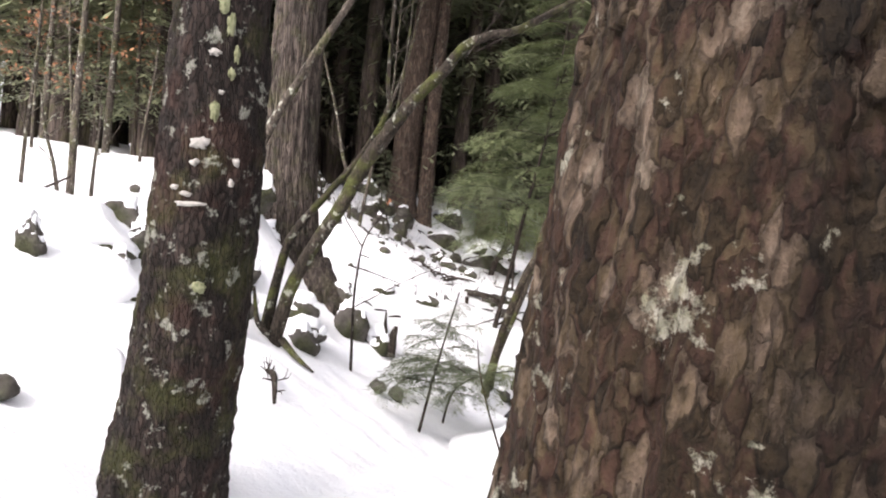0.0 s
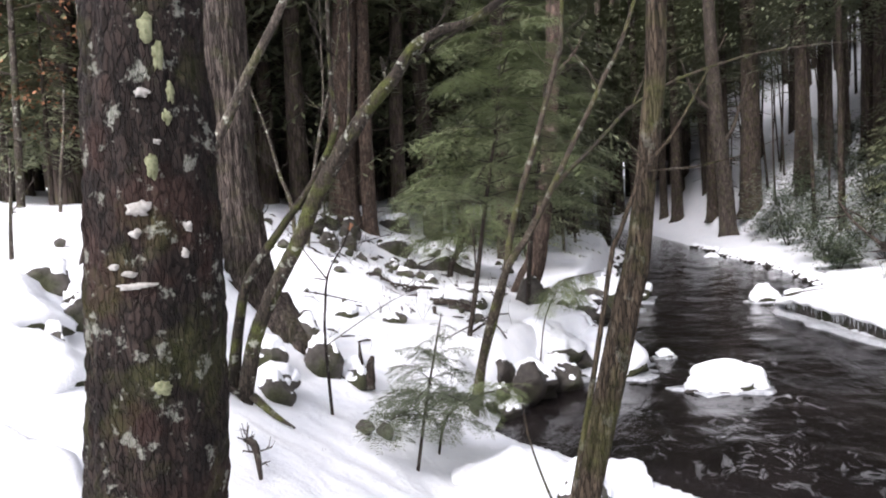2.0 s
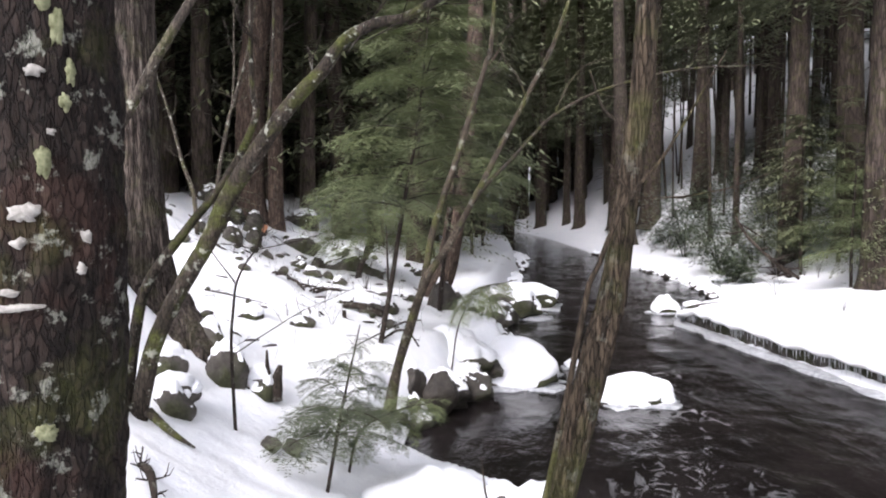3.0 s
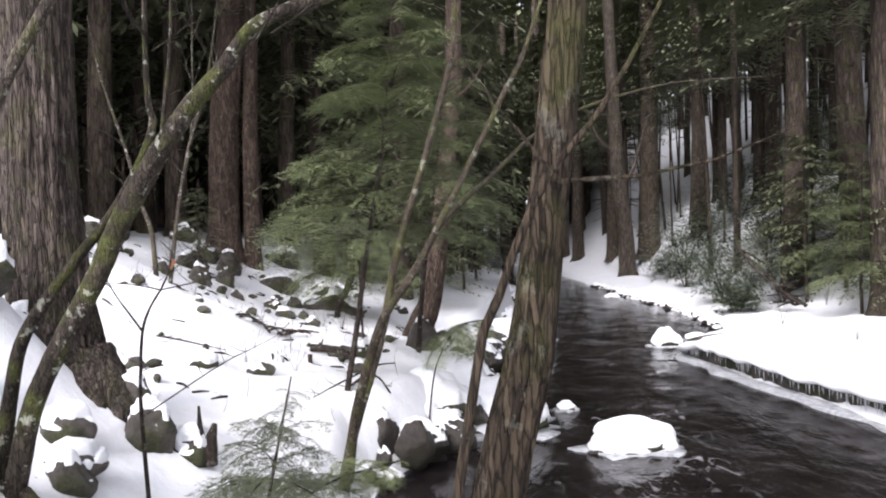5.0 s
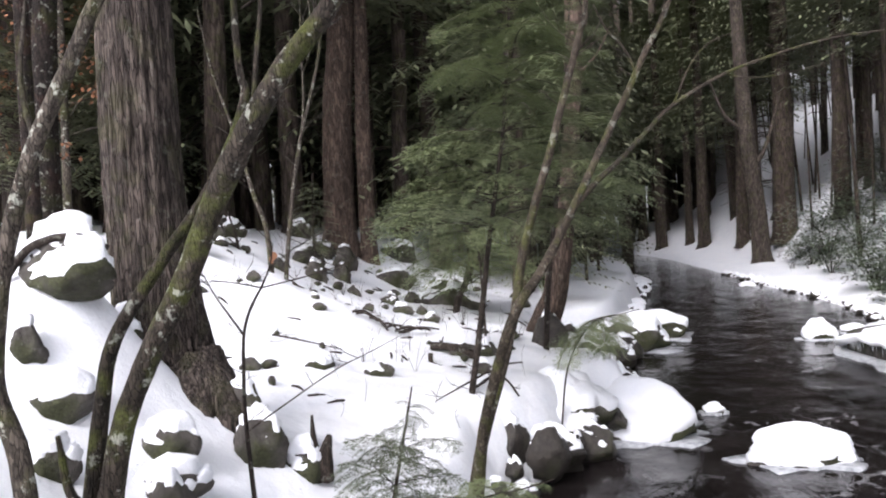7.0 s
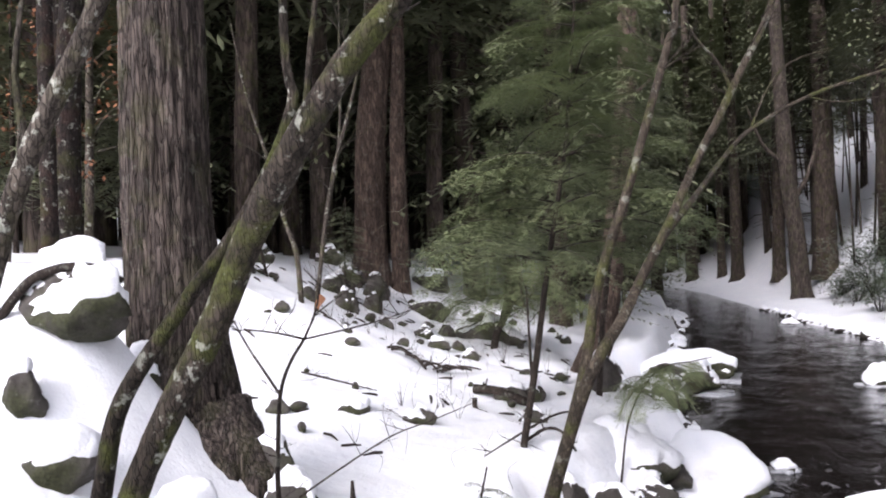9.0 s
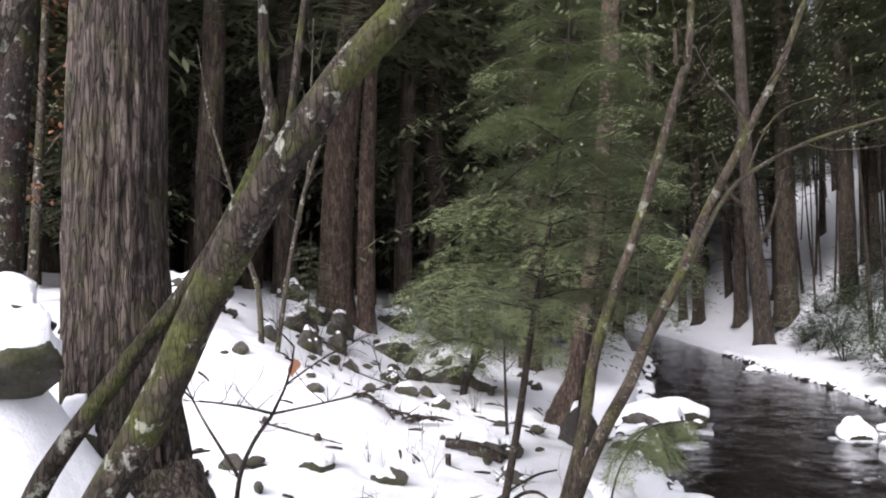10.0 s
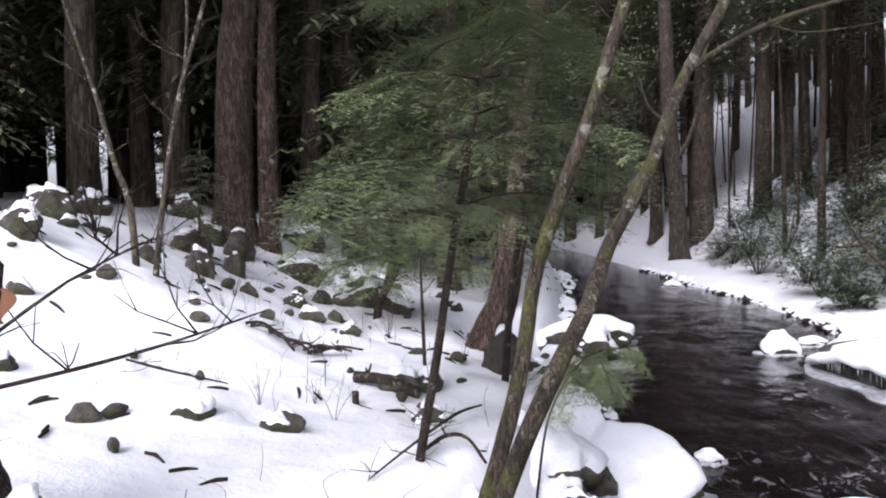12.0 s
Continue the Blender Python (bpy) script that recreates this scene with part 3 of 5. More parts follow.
# two lichened stems on the bank, with the long pale bough over the water
tt = tree("birch_tree", "twin slanting stems, pale lichen, long bough over the water", (-0.72, 9.5, 0.0),
          [(-0.74, 9.55, -0.25), (-0.64, 9.6, 0.25), (-0.46, 9.7, 0.82), (-0.345, 9.75, 1.24), (-0.265, 9.85, 1.68), (-0.13, 9.75, 2.08), (0.0, 9.7, 2.42), (0.147, 9.7, 2.88), (0.30, 9.7, 3.36), (0.356, 9.7, 3.62), (0.5, 9.7, 5.6)],
          [0.052, 0.044, 0.040, 0.037, 0.035, 0.033, 0.030, 0.027, 0.024, 0.021, 0.010], BARK_STEM, 26, 0.05, furrowed(6.0, 0.09, 3.0, 4.0),
          [([(-0.66, 9.4, -0.1), (-0.55, 9.25, 0.45), (-0.37, 9.1, 1.0), (-0.22, 9.05, 1.35), (-0.07, 9.3, 1.58), (0.06, 9.6, 1.83), (0.21, 9.6, 2.1), (0.43, 9.9, 2.55), (0.60, 9.9, 2.86), (0.76, 9.9, 3.17), (0.97, 10.0, 3.58), (1.3, 10.0, 4.5)], [0.050, 0.042, 0.038, 0.036, 0.034, 0.032, 0.030, 0.028, 0.026, 0.024, 0.021, 0.010], "stem"),
           ([(0.14, 9.65, 2.0), (0.33, 10.1, 2.23), (0.54, 11.0, 2.48), (0.80, 12.0, 2.81), (1.13, 12.6, 3.15), (1.70, 12.8, 3.46), (2.32, 13.0, 3.66), (2.84, 13.2, 3.79), (3.43, 13.4, 3.86), (4.3, 13.6, 3.9)], [0.026, 0.025, 0.023, 0.022, 0.021, 0.019, 0.016, 0.013, 0.010, 0.004], "bough"),
           ([(0.66, 9.9, 2.98), (0.68, 9.9, 3.05), (0.607, 9.9, 3.235), (0.485, 9.9, 3.395), (0.40, 9.9, 3.6)], [0.014, 0.012, 0.010, 0.008, 0.004], "branch"),
           ([(1.13, 12.6, 3.15), (1.35, 12.8, 3.6), (1.6, 12.9, 3.85), (2.0, 12.9, 3.95)], [0.011, 0.009, 0.007, 0.003], "branch"),
           ([(1.70, 12.8, 3.46), (2.0, 12.9, 3.4), (2.4, 12.9, 3.42), (2.9, 13.0, 3.52)], [0.009, 0.007, 0.005, 0.003], "branch")], limb_seg=14)
twig_part(tt, rng, [[(0.43, 9.9, 2.55), (0.76, 9.9, 3.17), (1.3, 10.0, 4.5)], [(1.13, 12.6, 3.15), (2.32, 13.0, 3.66), (4.0, 13.5, 3.9)], [(0.0, 9.7, 2.42), (0.356, 9.7, 3.62)]], 7, 0.4, 0.0045, TWIG)

# the tree whose root stands in the brook's edge
bt = tree("streamside_tree", "brown trunk with a bare spreading root at the brook's edge", (-0.90, 16.2, -0.1),
          [(-1.0, 16.2, -0.35), (-0.93, 16.2, -0.05), (-0.78, 16.2, 0.45), (-0.58, 16.2, 1.0), (-0.32, 16.2, 2.6), (-0.12, 16.2, 4.3), (-0.05, 16.2, 5.2), (0.1, 16.2, 9)],
          [0.38, 0.32, 0.22, 0.185, 0.152, 0.14, 0.135, 0.08], BARK_RED, 60, 0.05, flared(furrowed(12.0, 0.12, 4.0, 2.0), 5, 0.35, 0.25, 0.5))


for pts, rr, what in (([(-0.90, 16.0, 0.0), (-0.62, 15.8, -0.18), (-0.35, 15.65, -0.42), (-0.2, 15.6, -0.6)], [0.15, 0.12, 0.08, 0.04], "root"),
                      ([(-1.05, 16.0, 0.0), (-1.25, 15.8, -0.08), (-1.5, 15.7, -0.2)], [0.13, 0.09, 0.04], "root"),
                      ([(-0.85, 15.95, 0.1), (-0.95, 15.65, -0.12), (-0.9, 15.35, -0.35)], [0.14, 0.10, 0.05], "root"),
                      ([(-0.30, 16.15, 2.7), (-0.05, 16.0, 2.95), (0.25, 15.95, 3.0)], [0.03, 0.02, 0.006], "dead_branch"),
                      ([(-0.22, 16.15, 3.5), (-0.55, 16.0, 3.75), (-0.9, 15.9, 3.7)], [0.03, 0.018, 0.005], "dead_branch"),
                      ([(-0.13, 16.15, 4.2), (0.25, 16.0, 4.5), (0.5, 15.9, 4.9)], [0.03, 0.02, 0.006], "dead_branch")):
    v, f = tube(pts, rr, 16, 0.05, furrowed(pts[0][2] * 7, 0.12, 3, 4), (-0.90, 16.2, -0.1))
    part(what, mesh_of(what, v, f, BARK_RED), bt)


# ---- hemlocks ----
def sliver(verts, faces, a, way, side, length, wide):
    k = len(verts)
    verts += [a, a + way * length * 0.5 + side * wide, a + way * length, a + way * length * 0.5 - side * wide]
    faces += [(k, k + 1, k + 2, k + 3)]


def bough_mesh(seed, length, needle=0.027, blade=0.0050, near=0.030, leaf=None):
    """One flat, drooping hemlock spray along +x: a thin axis, side twigs, and needles on all of them."""
    r = random.Random(seed)
    verts, faces, slots = [], [], []
    axis = [Vector((length * t, 0.04 * length * math.sin(4 * t + seed), length * (0.10 * math.sin(2.4 * t) - 0.26 * t * t))) for t in np.linspace(0, 1, 7)]
    v, f = tube(axis, [0.006 * length + 0.002, 0.0012], 4, length / 14)
    verts, faces = list(v), list(f)
    slots = [1] * len(f)
    C, _ = curve_points(axis, [1, 1], length / 60)
    t = 0.12
    flip = 1
    while t < 1:
        k = min(int(t * (len(C) - 1)), len(C) - 2)
        p, along = C[k], (C[k + 1] - C[k]).normalized()
        reach = length * (0.44 * math.sin(math.pi * min(1, 0.22 + t * 0.82)) ** 0.8) * r.uniform(0.65, 1.1) * (1 if t < 0.9 else 0.6)
        way = (along * r.uniform(0.55, 0.9) + Vector((0, flip, 0)) * 1.0 + Vector((0, 0, r.uniform(-.28, .16)))).normalized()
        step, s = 0.013, 0.01
        droop = r.uniform(0.25, 0.7)
        while s < reach:
            q = p + way * s - Vector((0, 0, droop * s * s / max(reach, 0.05)))
            out = Vector((-way.y, way.x, 0)).normalized()
            for side in (1, -1):
                nl = needle * r.uniform(0.7, 1.25)
                d = (way * 0.75 + out * side + Vector((0, 0, r.uniform(-.35, .25)))).normalized()
                n0 = len(faces)
                sliver(verts, faces, q, d, way.cross(Vector((0, 0, 1))).normalized() if abs(way.z) < 0.9 else out, nl, blade)
                slots += [0] * (len(faces) - n0)
                if r.random() < 0.16 and s > 0.03:
                    # a short side shoot
                    for j in range(4):
                        n0 = len(faces)
                        sliver(verts, faces, q + d * 0.012 * (j + 1), (d + way * 0.6 * (1 if j % 2 else -1)).normalized(), way, needle, blade)
                        slots += [0] * (len(faces) - n0)
            s += step
        flip = -flip
        t += near / length * r.uniform(0.7, 1.3) * 0.5
    return mesh_of("bough", verts, faces, [leaf or NEEDLES, TWIG], False, slots)


BOUGHS = [bough_mesh(k, 0.62) for k in range(4)]
SPRIGS = [bough_mesh(40 + k, 0.62, 0.034, 0.0075, 0.055, NEEDLES_GREY) for k in range(4)]


def hemlock(name, label, foot, path, radii, whorls, seed, low, long, sprays=BOUGHS, wild=0.1, each=5, droop=0.0, slim=1.15):
    """A young hemlock: tiers of flat boughs round its stem from the height low to its tip, longest below."""
    r = random.Random(seed)
    t = thing(name, foot, label, "hemlock")
    v, f = tube(path, radii, 10, 0.08, None, foot)
    part("trunk", mesh_of("trunk", v, f, TWIG), t)
    C, _ = curve_points(path, [1, 1], 0.03)
    first = next(k for k, c in enumerate(C) if c.z >= low)
    for k in range(whorls):
        u = k / whorls
        turn = r.uniform(0, 6.28)
        for j in range(each if u < 0.7 else max(3, each - 1)):
            if r.random() < 0.10:
                continue
            p = C[min(len(C) - 1, max(0, int(first + (len(C) - 1 - first) * u + r.uniform(-1.5, 1.5))))]
            size = (long * (1 - u ** slim) + 0.14 * long) * r.uniform(0.62, 1.12) / 0.62
            m = Matrix.Translation(p - Vector(foot)) @ Euler((r.uniform(-wild, wild), r.uniform(-wild, wild) + droop, turn + 6.283 * j / each + r.uniform(-.35, .35))).to_matrix().to_4x4() @ Matrix.Scale(size, 4)
            part("bough", sprays[r.randrange(4)], t, m=m)
    return t


hem = hemlock("hemlock_tree", "young green hemlock with layered drooping boughs on the bank", (-1.07, 11.4, 0.3),
              [(-1.09, 11.4, 0.1), (-1.06, 11.4, 0.33), (-0.93, 11.4, 1.0), (-0.80, 11.4, 1.76), (-0.67, 11.4, 2.42), (-0.58, 11.4, 2.9), (-0.51, 11.4, 3.45), (-0.42, 11.4, 4.35), (-0.36, 11.4, 5.3)],
              [0.036, 0.034, 0.031, 0.027, 0.022, 0.019, 0.016, 0.010, 0.004], 14, 3, 1.98, 1.22, wild=0.14, droop=-0.10, slim=1.9)
hemlock("hemlock_tree", "young hemlock with thin drooping boughs behind the bank", (-0.55, 13.6, 0.2),
        [(-0.55, 13.6, 0.1), (-0.45, 13.6, 1.2), (-0.2, 13.6, 2.8), (0.1, 13.6, 5.2)], [0.04, 0.035, 0.022, 0.005], 11, 8, 2.0, 1.2, each=4, droop=-0.08, slim=1.7)
hemlock("hemlock_tree", "small crooked hemlock growing beside the long boulder", (-2.45, 17.0, 0.35),
        [(-2.45, 17.0, 0.2), (-2.38, 17.0, 0.75), (-2.12, 17.05, 1.3), (-2.2, 17.1, 1.9), (-2.25, 17.1, 2.5)], [0.07, 0.06, 0.05, 0.03, 0.01], 6, 18, 1.35, 1.5, each=5)
hemlock("hemlock_sapling", "small grey-green hemlock sapling standing in the snow by the brook", (-0.92, 7.6, -0.3),
        [(-0.93, 7.6, -0.4), (-0.88, 7.6, -0.25), (-0.75, 7.6, 0.42), (-0.59, 7.6, 1.11)], [0.017, 0.016, 0.012, 0.004], 10, 4, 0.28, 0.54, SPRIGS, 0.35, 5)
hemlock("hemlock_sapling", "yellow-green hemlock shoot spreading low over the dark water", (-0.85, 8.25, -0.3),
        [(-0.86, 8.25, -0.4), (-0.74, 8.22, 0.1), (-0.45, 8.2, 0.3), (-0.14, 8.2, 0.38), (0.05, 8.2, 0.44)], [0.012, 0.011, 0.008, 0.005, 0.003], 7, 6, 0.12, 0.5, BOUGHS, 0.25, 4)
low = hemlock("hemlock_tree", "low hemlock boughs hanging over the dark water", (-0.25, 12.2, -0.1),
              [(-0.27, 12.2, -0.3), (-0.15, 12.18, 0.4), (0.12, 12.1, 0.85), (0.42, 12.0, 0.95), (0.62, 11.95, 1.0)], [0.011, 0.009, 0.007, 0.005, 0.003], 6, 21, 0.75, 0.6, BOUGHS, 0.2, 4, 0.35)


# ---- boulders ----
def rock(x, y, wide, deep, high, seed, name="boulder", label="dark mossy boulder capped with snow", cap=0.35, sink=0.35, turn=0.0, z=None, rough=0.3, thick=0.06, ice=False, bare=False, fine=4):
    """A boulder with flattened faces, sunk in the ground, with the snow that lies on it."""
    base = ground_z(x, y) if z is None else z
    if name == "snow_mound" and z is None:
        base -= 0.22
    if z is None and y > 12.5:
        high, cap = high * 0.8, cap + 0.22
    if z is None and cap > 0.4 and not bare:
        cap, sink = cap - 0.14, sink + 0.38
    t = thing(name, (x, y, base), label, "rock" if not name.startswith("snow") else "snow mound")
    bm = bmesh.new()
    bmesh.ops.create_icosphere(bm, subdivisions=fine, radius=1.0)
    cuts = [(Vector((math.cos(a), math.sin(a), s)).normalized(), h) for a, s, h in
            ((seed * 1.7 + k * 1.3, math.sin(seed + k * 2.1) * 0.9, 0.62 + 0.3 * abs(math.sin(seed * 3 + k))) for k in range(9))]
    for v in bm.verts:
        d = v.co.normalized()
        s = 1.0
        for nrm, h in cuts:
            c = d.dot(nrm)
            if c > 0.05:
                s = min(s, h / c)
        s *= 1 + rough * 0.55 * noise.noise(d * 1.6 + Vector((seed, 0, 0))) + rough * 0.25 * noise.noise(d * 5 + Vector((0, seed, 0))) + rough * 0.1 * noise.noise(d * 13)
        v.co = d * s
    turned = Matrix.Rotation(turn, 4, "Z")
    size = Vector((wide / 2, deep / 2, high * (0.5 + sink * 0.5)))
    taper = 0.32 if name in ("snow_mound", "river_boulder") else 0.10
    for v in bm.verts:
        v.co.x, v.co.y = v.co.x * (1 - taper * v.co.z), v.co.y * (1 - taper * v.co.z)
        v.co = turned @ Vector((v.co.x * size.x, v.co.y * size.y, v.co.z * size.z + size.z * (1 - sink * 1.15)))
    bm.normal_update()
    me = bpy.data.meshes.new("stone")
    bm.to_mesh(me)
    me.materials.append(WET_STONE if "wet" in label else STONE)
    me.polygons.foreach_set("use_smooth", [True] * len(me.polygons))
    part("stone", me, t)
    if not bare:
        lift = thick * (0.6 + 0.4 * min(wide, 1.2))
        for v in bm.verts:
            p = v.co
            k = float(smooth(cap - 0.25, cap + 0.25, v.normal.z + 0.30 * noise.noise(p * 5 + Vector((seed, 3, 0))) + 0.16 * noise.noise(p * 17)))
            v.co = p + Vector((0, 0, lift * k)) + v.normal * (0.02 * k - 0.02 * (1 - k))
        bm.normal_update()
        me = bpy.data.meshes.new("snow_cap")
        bm.to_mesh(me)
        me.materials.append(CLEAN_SNOW)
        me.polygons.foreach_set("use_smooth", [True] * len(me.polygons))
        part("snow_cap", me, t, "soft white snow cap")
    bm.free()
    if ice:
        n = 26
        rim = [1.0 + 0.22 * math.sin(k * 1.3 + seed) + 0.12 * math.sin(k * 2.9) for k in range(n)]
        top = LEVEL - base + 0.025
        verts = [turned @ Vector((0, 0, top + 0.01))]
        for ring, dz in ((1.0, 0.0), (1.02, -0.06)):
            verts += [turned @ Vector((math.cos(2 * math.pi * k / n) * wide * 0.62 * rim[k] * ring, math.sin(2 * math.pi * k / n) * deep * 0.62 * rim[k] * ring, top + dz)) for k in range(n)]
        faces = [(0, 1 + k, 1 + (k + 1) % n) for k in range(n)] + [(1 + k, 1 + n + k, 1 + n + (k + 1) % n, 1 + (k + 1) % n) for k in range(n)]
        part("ice_rim", mesh_of("ice_rim", verts, faces, ICE), t, "thin grey ice rim")
    return t


# by the cherry trunk: snow mounds over rocks
MOUND = "snow-buried rock mound beside the path"
rock(-2.33, 4.95, 1.05, 0.9, 0.48, 1.0, "snow_mound", MOUND, cap=-0.9, thick=0.08, rough=0.2, sink=0.5, z=0.36)
rock(-2.95, 5.75, 1.1, 0.9, 0.46, 2.0, "snow_mound", MOUND, cap=-0.35, thick=0.06, rough=0.4, sink=0.5, z=0.86)
rock(-1.72, 5.0, 0.22, 0.3, 0.30, 2.6, cap=0.7)
rock(-2.62, 4.5, 0.16, 0.14, 0.16, 2.8, bare=True, label="small dark stone poking out of snow")
rock(-2.2, 4.42, 0.24, 0.16, 0.12, 2.9, bare=True, label="small dark stone poking out of snow")
rock(-3.6, 7.0, 0.42, 0.34, 0.18, 3.0, cap=0.75, turn=0.3)
rock(-2.97, 6.5, 0.30, 0.26, 0.24, 4.0, cap=0.8)
rock(-2.7, 5.9, 0.24, 0.2, 0.18, 5.0, cap=0.7)
rock(-2.95, 5.35, 0.20, 0.2, 0.20, 6.0, cap=0.7)
rock(-2.5, 6.3, 0.7, 0.6, 0.30, 6.6, "snow_mound", MOUND, cap=-0.5, thick=0.06, sink=0.6)
rock(-3.3, 6.2, 0.9, 0.8, 0.32, 6.9, "snow_mound", MOUND, cap=-0.5, thick=0.06, sink=0.6)
# the pile round the oak
rock(-3.02, 8.15, 0.66, 0.5, 0.30, 7.0, label="large dark boulder under a thick snow cap", cap=0.40, thick=0.10, sink=0.6, z=1.78)
rock(-2.72, 7.62, 0.42, 0.32, 0.17, 8.0, label="flat-topped square boulder with a snow cushion", cap=0.6, thick=0.08, turn=0.2, rough=0.15)
rock(-3.0, 7.7, 0.20, 0.2, 0.18, 9.0, cap=0.7)
rock(-3.38, 8.7, 0.15, 0.14, 0.13, 10.0, bare=True, label="small dark stone poking out of snow")
rock(-3.05, 8.75, 0.33, 0.26, 0.17, 11.0, cap=0.6)
rock(-2.42, 7.15, 0.30, 0.26, 0.16, 12.0, cap=0.6)
rock(-2.05, 7.65, 0.42, 0.32, 0.16, 13.0, cap=0.62, turn=0.5)
rock(-1.95, 8.55, 0.38, 0.34, 0.34, 14.0, label="round mossy boulder dusted with snow", cap=0.72, thick=0.03, turn=0.4)
rock(-2.2, 8.8, 0.40, 0.35, 0.32, 15.0, label="dark root-bound rock with snow flecks", cap=0.8, thick=0.03)
rock(-1.72, 8.75, 0.32, 0.3, 0.2, 16.0, cap=0.55)
rock(-1.98, 7.5, 0.34, 0.22, 0.17, 17.0, label="flat grey-green stone slab in the snow", cap=0.85, rough=0.15)
rock(-2.25, 7.95, 0.40, 0.3, 0.2, 18.0, cap=0.7)
rock(-1.25, 8.05, 0.16, 0.14, 0.12, 19.0, bare=True, label="small dark stone poking out of snow")
rock(-1.35, 7.8, 0.2, 0.14, 0.1, 19.5, bare=True, label="small dark stone poking out of snow")
# the open slope
rock(-2.85, 18.2, 1.95, 0.75, 0.62, 20.0, label="long dark green boulder with a snowy back", cap=0.75, turn=-0.6, sink=0.3, thick=0.04)
rock(-3.1, 19.2, 1.1, 0.7, 0.5, 21.0, cap=0.65)
rock(-4.5, 20.6, 1.0, 0.6, 0.42, 22.0, cap=0.7)
rock(-4.9, 18.3, 0.5, 0.4, 0.52, 23.0, cap=0.8, turn=0.6)
rock(-4.5, 15.8, 0.4, 0.32, 0.4, 24.0, cap=0.75)
rock(-5.5, 18.4, 0.7, 0.5, 0.42, 25.0, cap=0.7)
rock(-6.2, 19.2, 0.7, 0.5, 0.4, 26.0, cap=0.65)
rock(-6.6, 17.0, 0.6, 0.5, 0.4, 27.0, cap=0.7)
rock(-7.4, 17.4, 0.65, 0.5, 0.4, 28.0, cap=0.7)
rock(-5.2, 13.3, 0.5, 0.36, 0.28, 29.0, cap=0.7)
rock(-5.7, 14.6, 0.55, 0.4, 0.36, 30.0, cap=0.7)
rock(-6.3, 15.4, 0.6, 0.4, 0.36, 30.5, cap=0.7)
rock(-2.06, 11.5, 0.34, 0.2, 0.12, 31.0, label="flat brown stone in the snow", cap=0.9)
rock(-1.45, 12.9, 0.42, 0.26, 0.2, 32.0, cap=0.7)
rock(-1.2, 13.0, 0.3, 0.22, 0.2, 33.0, cap=0.7)
rock(-1.1, 12.2, 0.3, 0.18, 0.12, 34.0, label="flat brown stone in the snow", cap=0.9)
rock(-2.72, 11.5, 0.34, 0.24, 0.14, 35.0, cap=0.55, label="rough little stone crusted with snow")
rock(-4.3, 13.2, 0.2, 0.15, 0.15, 36.0, bare=True, label="small dark stone poking out of snow")
rock(-3.2, 14.6, 0.2, 0.14, 0.13, 37.0, bare=True, label="small dark stone poking out of snow")
rock(-3.0, 15.6, 0.4, 0.24, 0.16, 38.0, cap=0.8)
rock(-3.5, 16.6, 0.36, 0.26, 0.2, 39.0, cap=0.8)
pr = random.Random(19)
for k in range(64):
    x, y = pr.uniform(-7.2, -0.9), pr.uniform(10.3, 20.5)
    if x < shore(LEFT, y) - 0.5:
        w = pr.uniform(0.09, 0.30)
        rock(x, y, w, w * 0.6, w * pr.uniform(0.35, 0.7), 400 + k * 1.9, label="small dark stone poking out of snow", bare=k % 3 > 0, cap=0.8, thick=0.03, turn=pr.uniform(0, 3), fine=3)
# the shore
rock(0.48, 13.2, 1.45, 1.0, 0.52, 41.0, "snow_mound", "smooth snow hump jutting into the brook with an icy foot", cap=-0.55, thick=0.12, rough=0.25, z=LEVEL, ice=True, sink=0.45)
rock(-0.35, 12.7, 1.3, 0.9, 0.58, 42.0, "snow_mound", "lumpy snow hump over dark shore rocks", cap=0.1, thick=0.10, rough=0.6, sink=0.5, z=-0.45)
rock(-0.35, 11.75, 0.7, 0.5, 0.4, 43.0, label="wet dark shore rock flecked with snow", cap=0.7, z=LEVEL)
rock(-0.72, 11.45, 0.5, 0.45, 0.5, 44.0, label="wet dark shore rock flecked with snow", cap=0.75, z=LEVEL + 0.1)
rock(0.05, 12.25, 0.55, 0.4, 0.36, 45.0, label="wet dark shore rock flecked with snow", cap=0.8, z=LEVEL)
rock(0.15, 15.4, 0.55, 0.5, 0.34, 46.0, label="wet dark shore rock flecked with snow", cap=0.7, z=LEVEL)
rock(0.55, 19.6, 1.5, 1.0, 0.60, 47.0, label="low streaked ledge half under snow", cap=0.55, thick=0.09, z=LEVEL, ice=True)
rock(1.15, 21.2, 1.2, 1.1, 0.45, 48.0, label="low streaked ledge half under snow", cap=0.3, thick=0.09, z=LEVEL, ice=True)
rock(0.1, 18.0, 0.9, 0.7, 0.5, 49.0, label="wet dark shore rock flecked with snow", cap=0.7, z=LEVEL)
rock(-0.3, 17.0, 0.6, 0.5, 0.4, 49.5, label="wet dark shore rock flecked with snow", cap=0.6, z=LEVEL)
rock(-0.1, 7.95, 1.3, 0.9, 0.42, 50.0, "snow_mound", "smooth snow hump on the bank", cap=-0.6, thick=0.1, rough=0.25, z=-0.62, sink=0.5)
rock(0.75, 7.7, 0.7, 0.6, 0.42, 51.0, label="snowy rock at the water's edge", cap=0.4, thick=0.08, z=LEVEL)
rock(0.45, 7.4, 0.4, 0.4, 0.45, 52.0, label="snowy rock at the water's edge", cap=0.5, thick=0.08, z=LEVEL + 0.1)
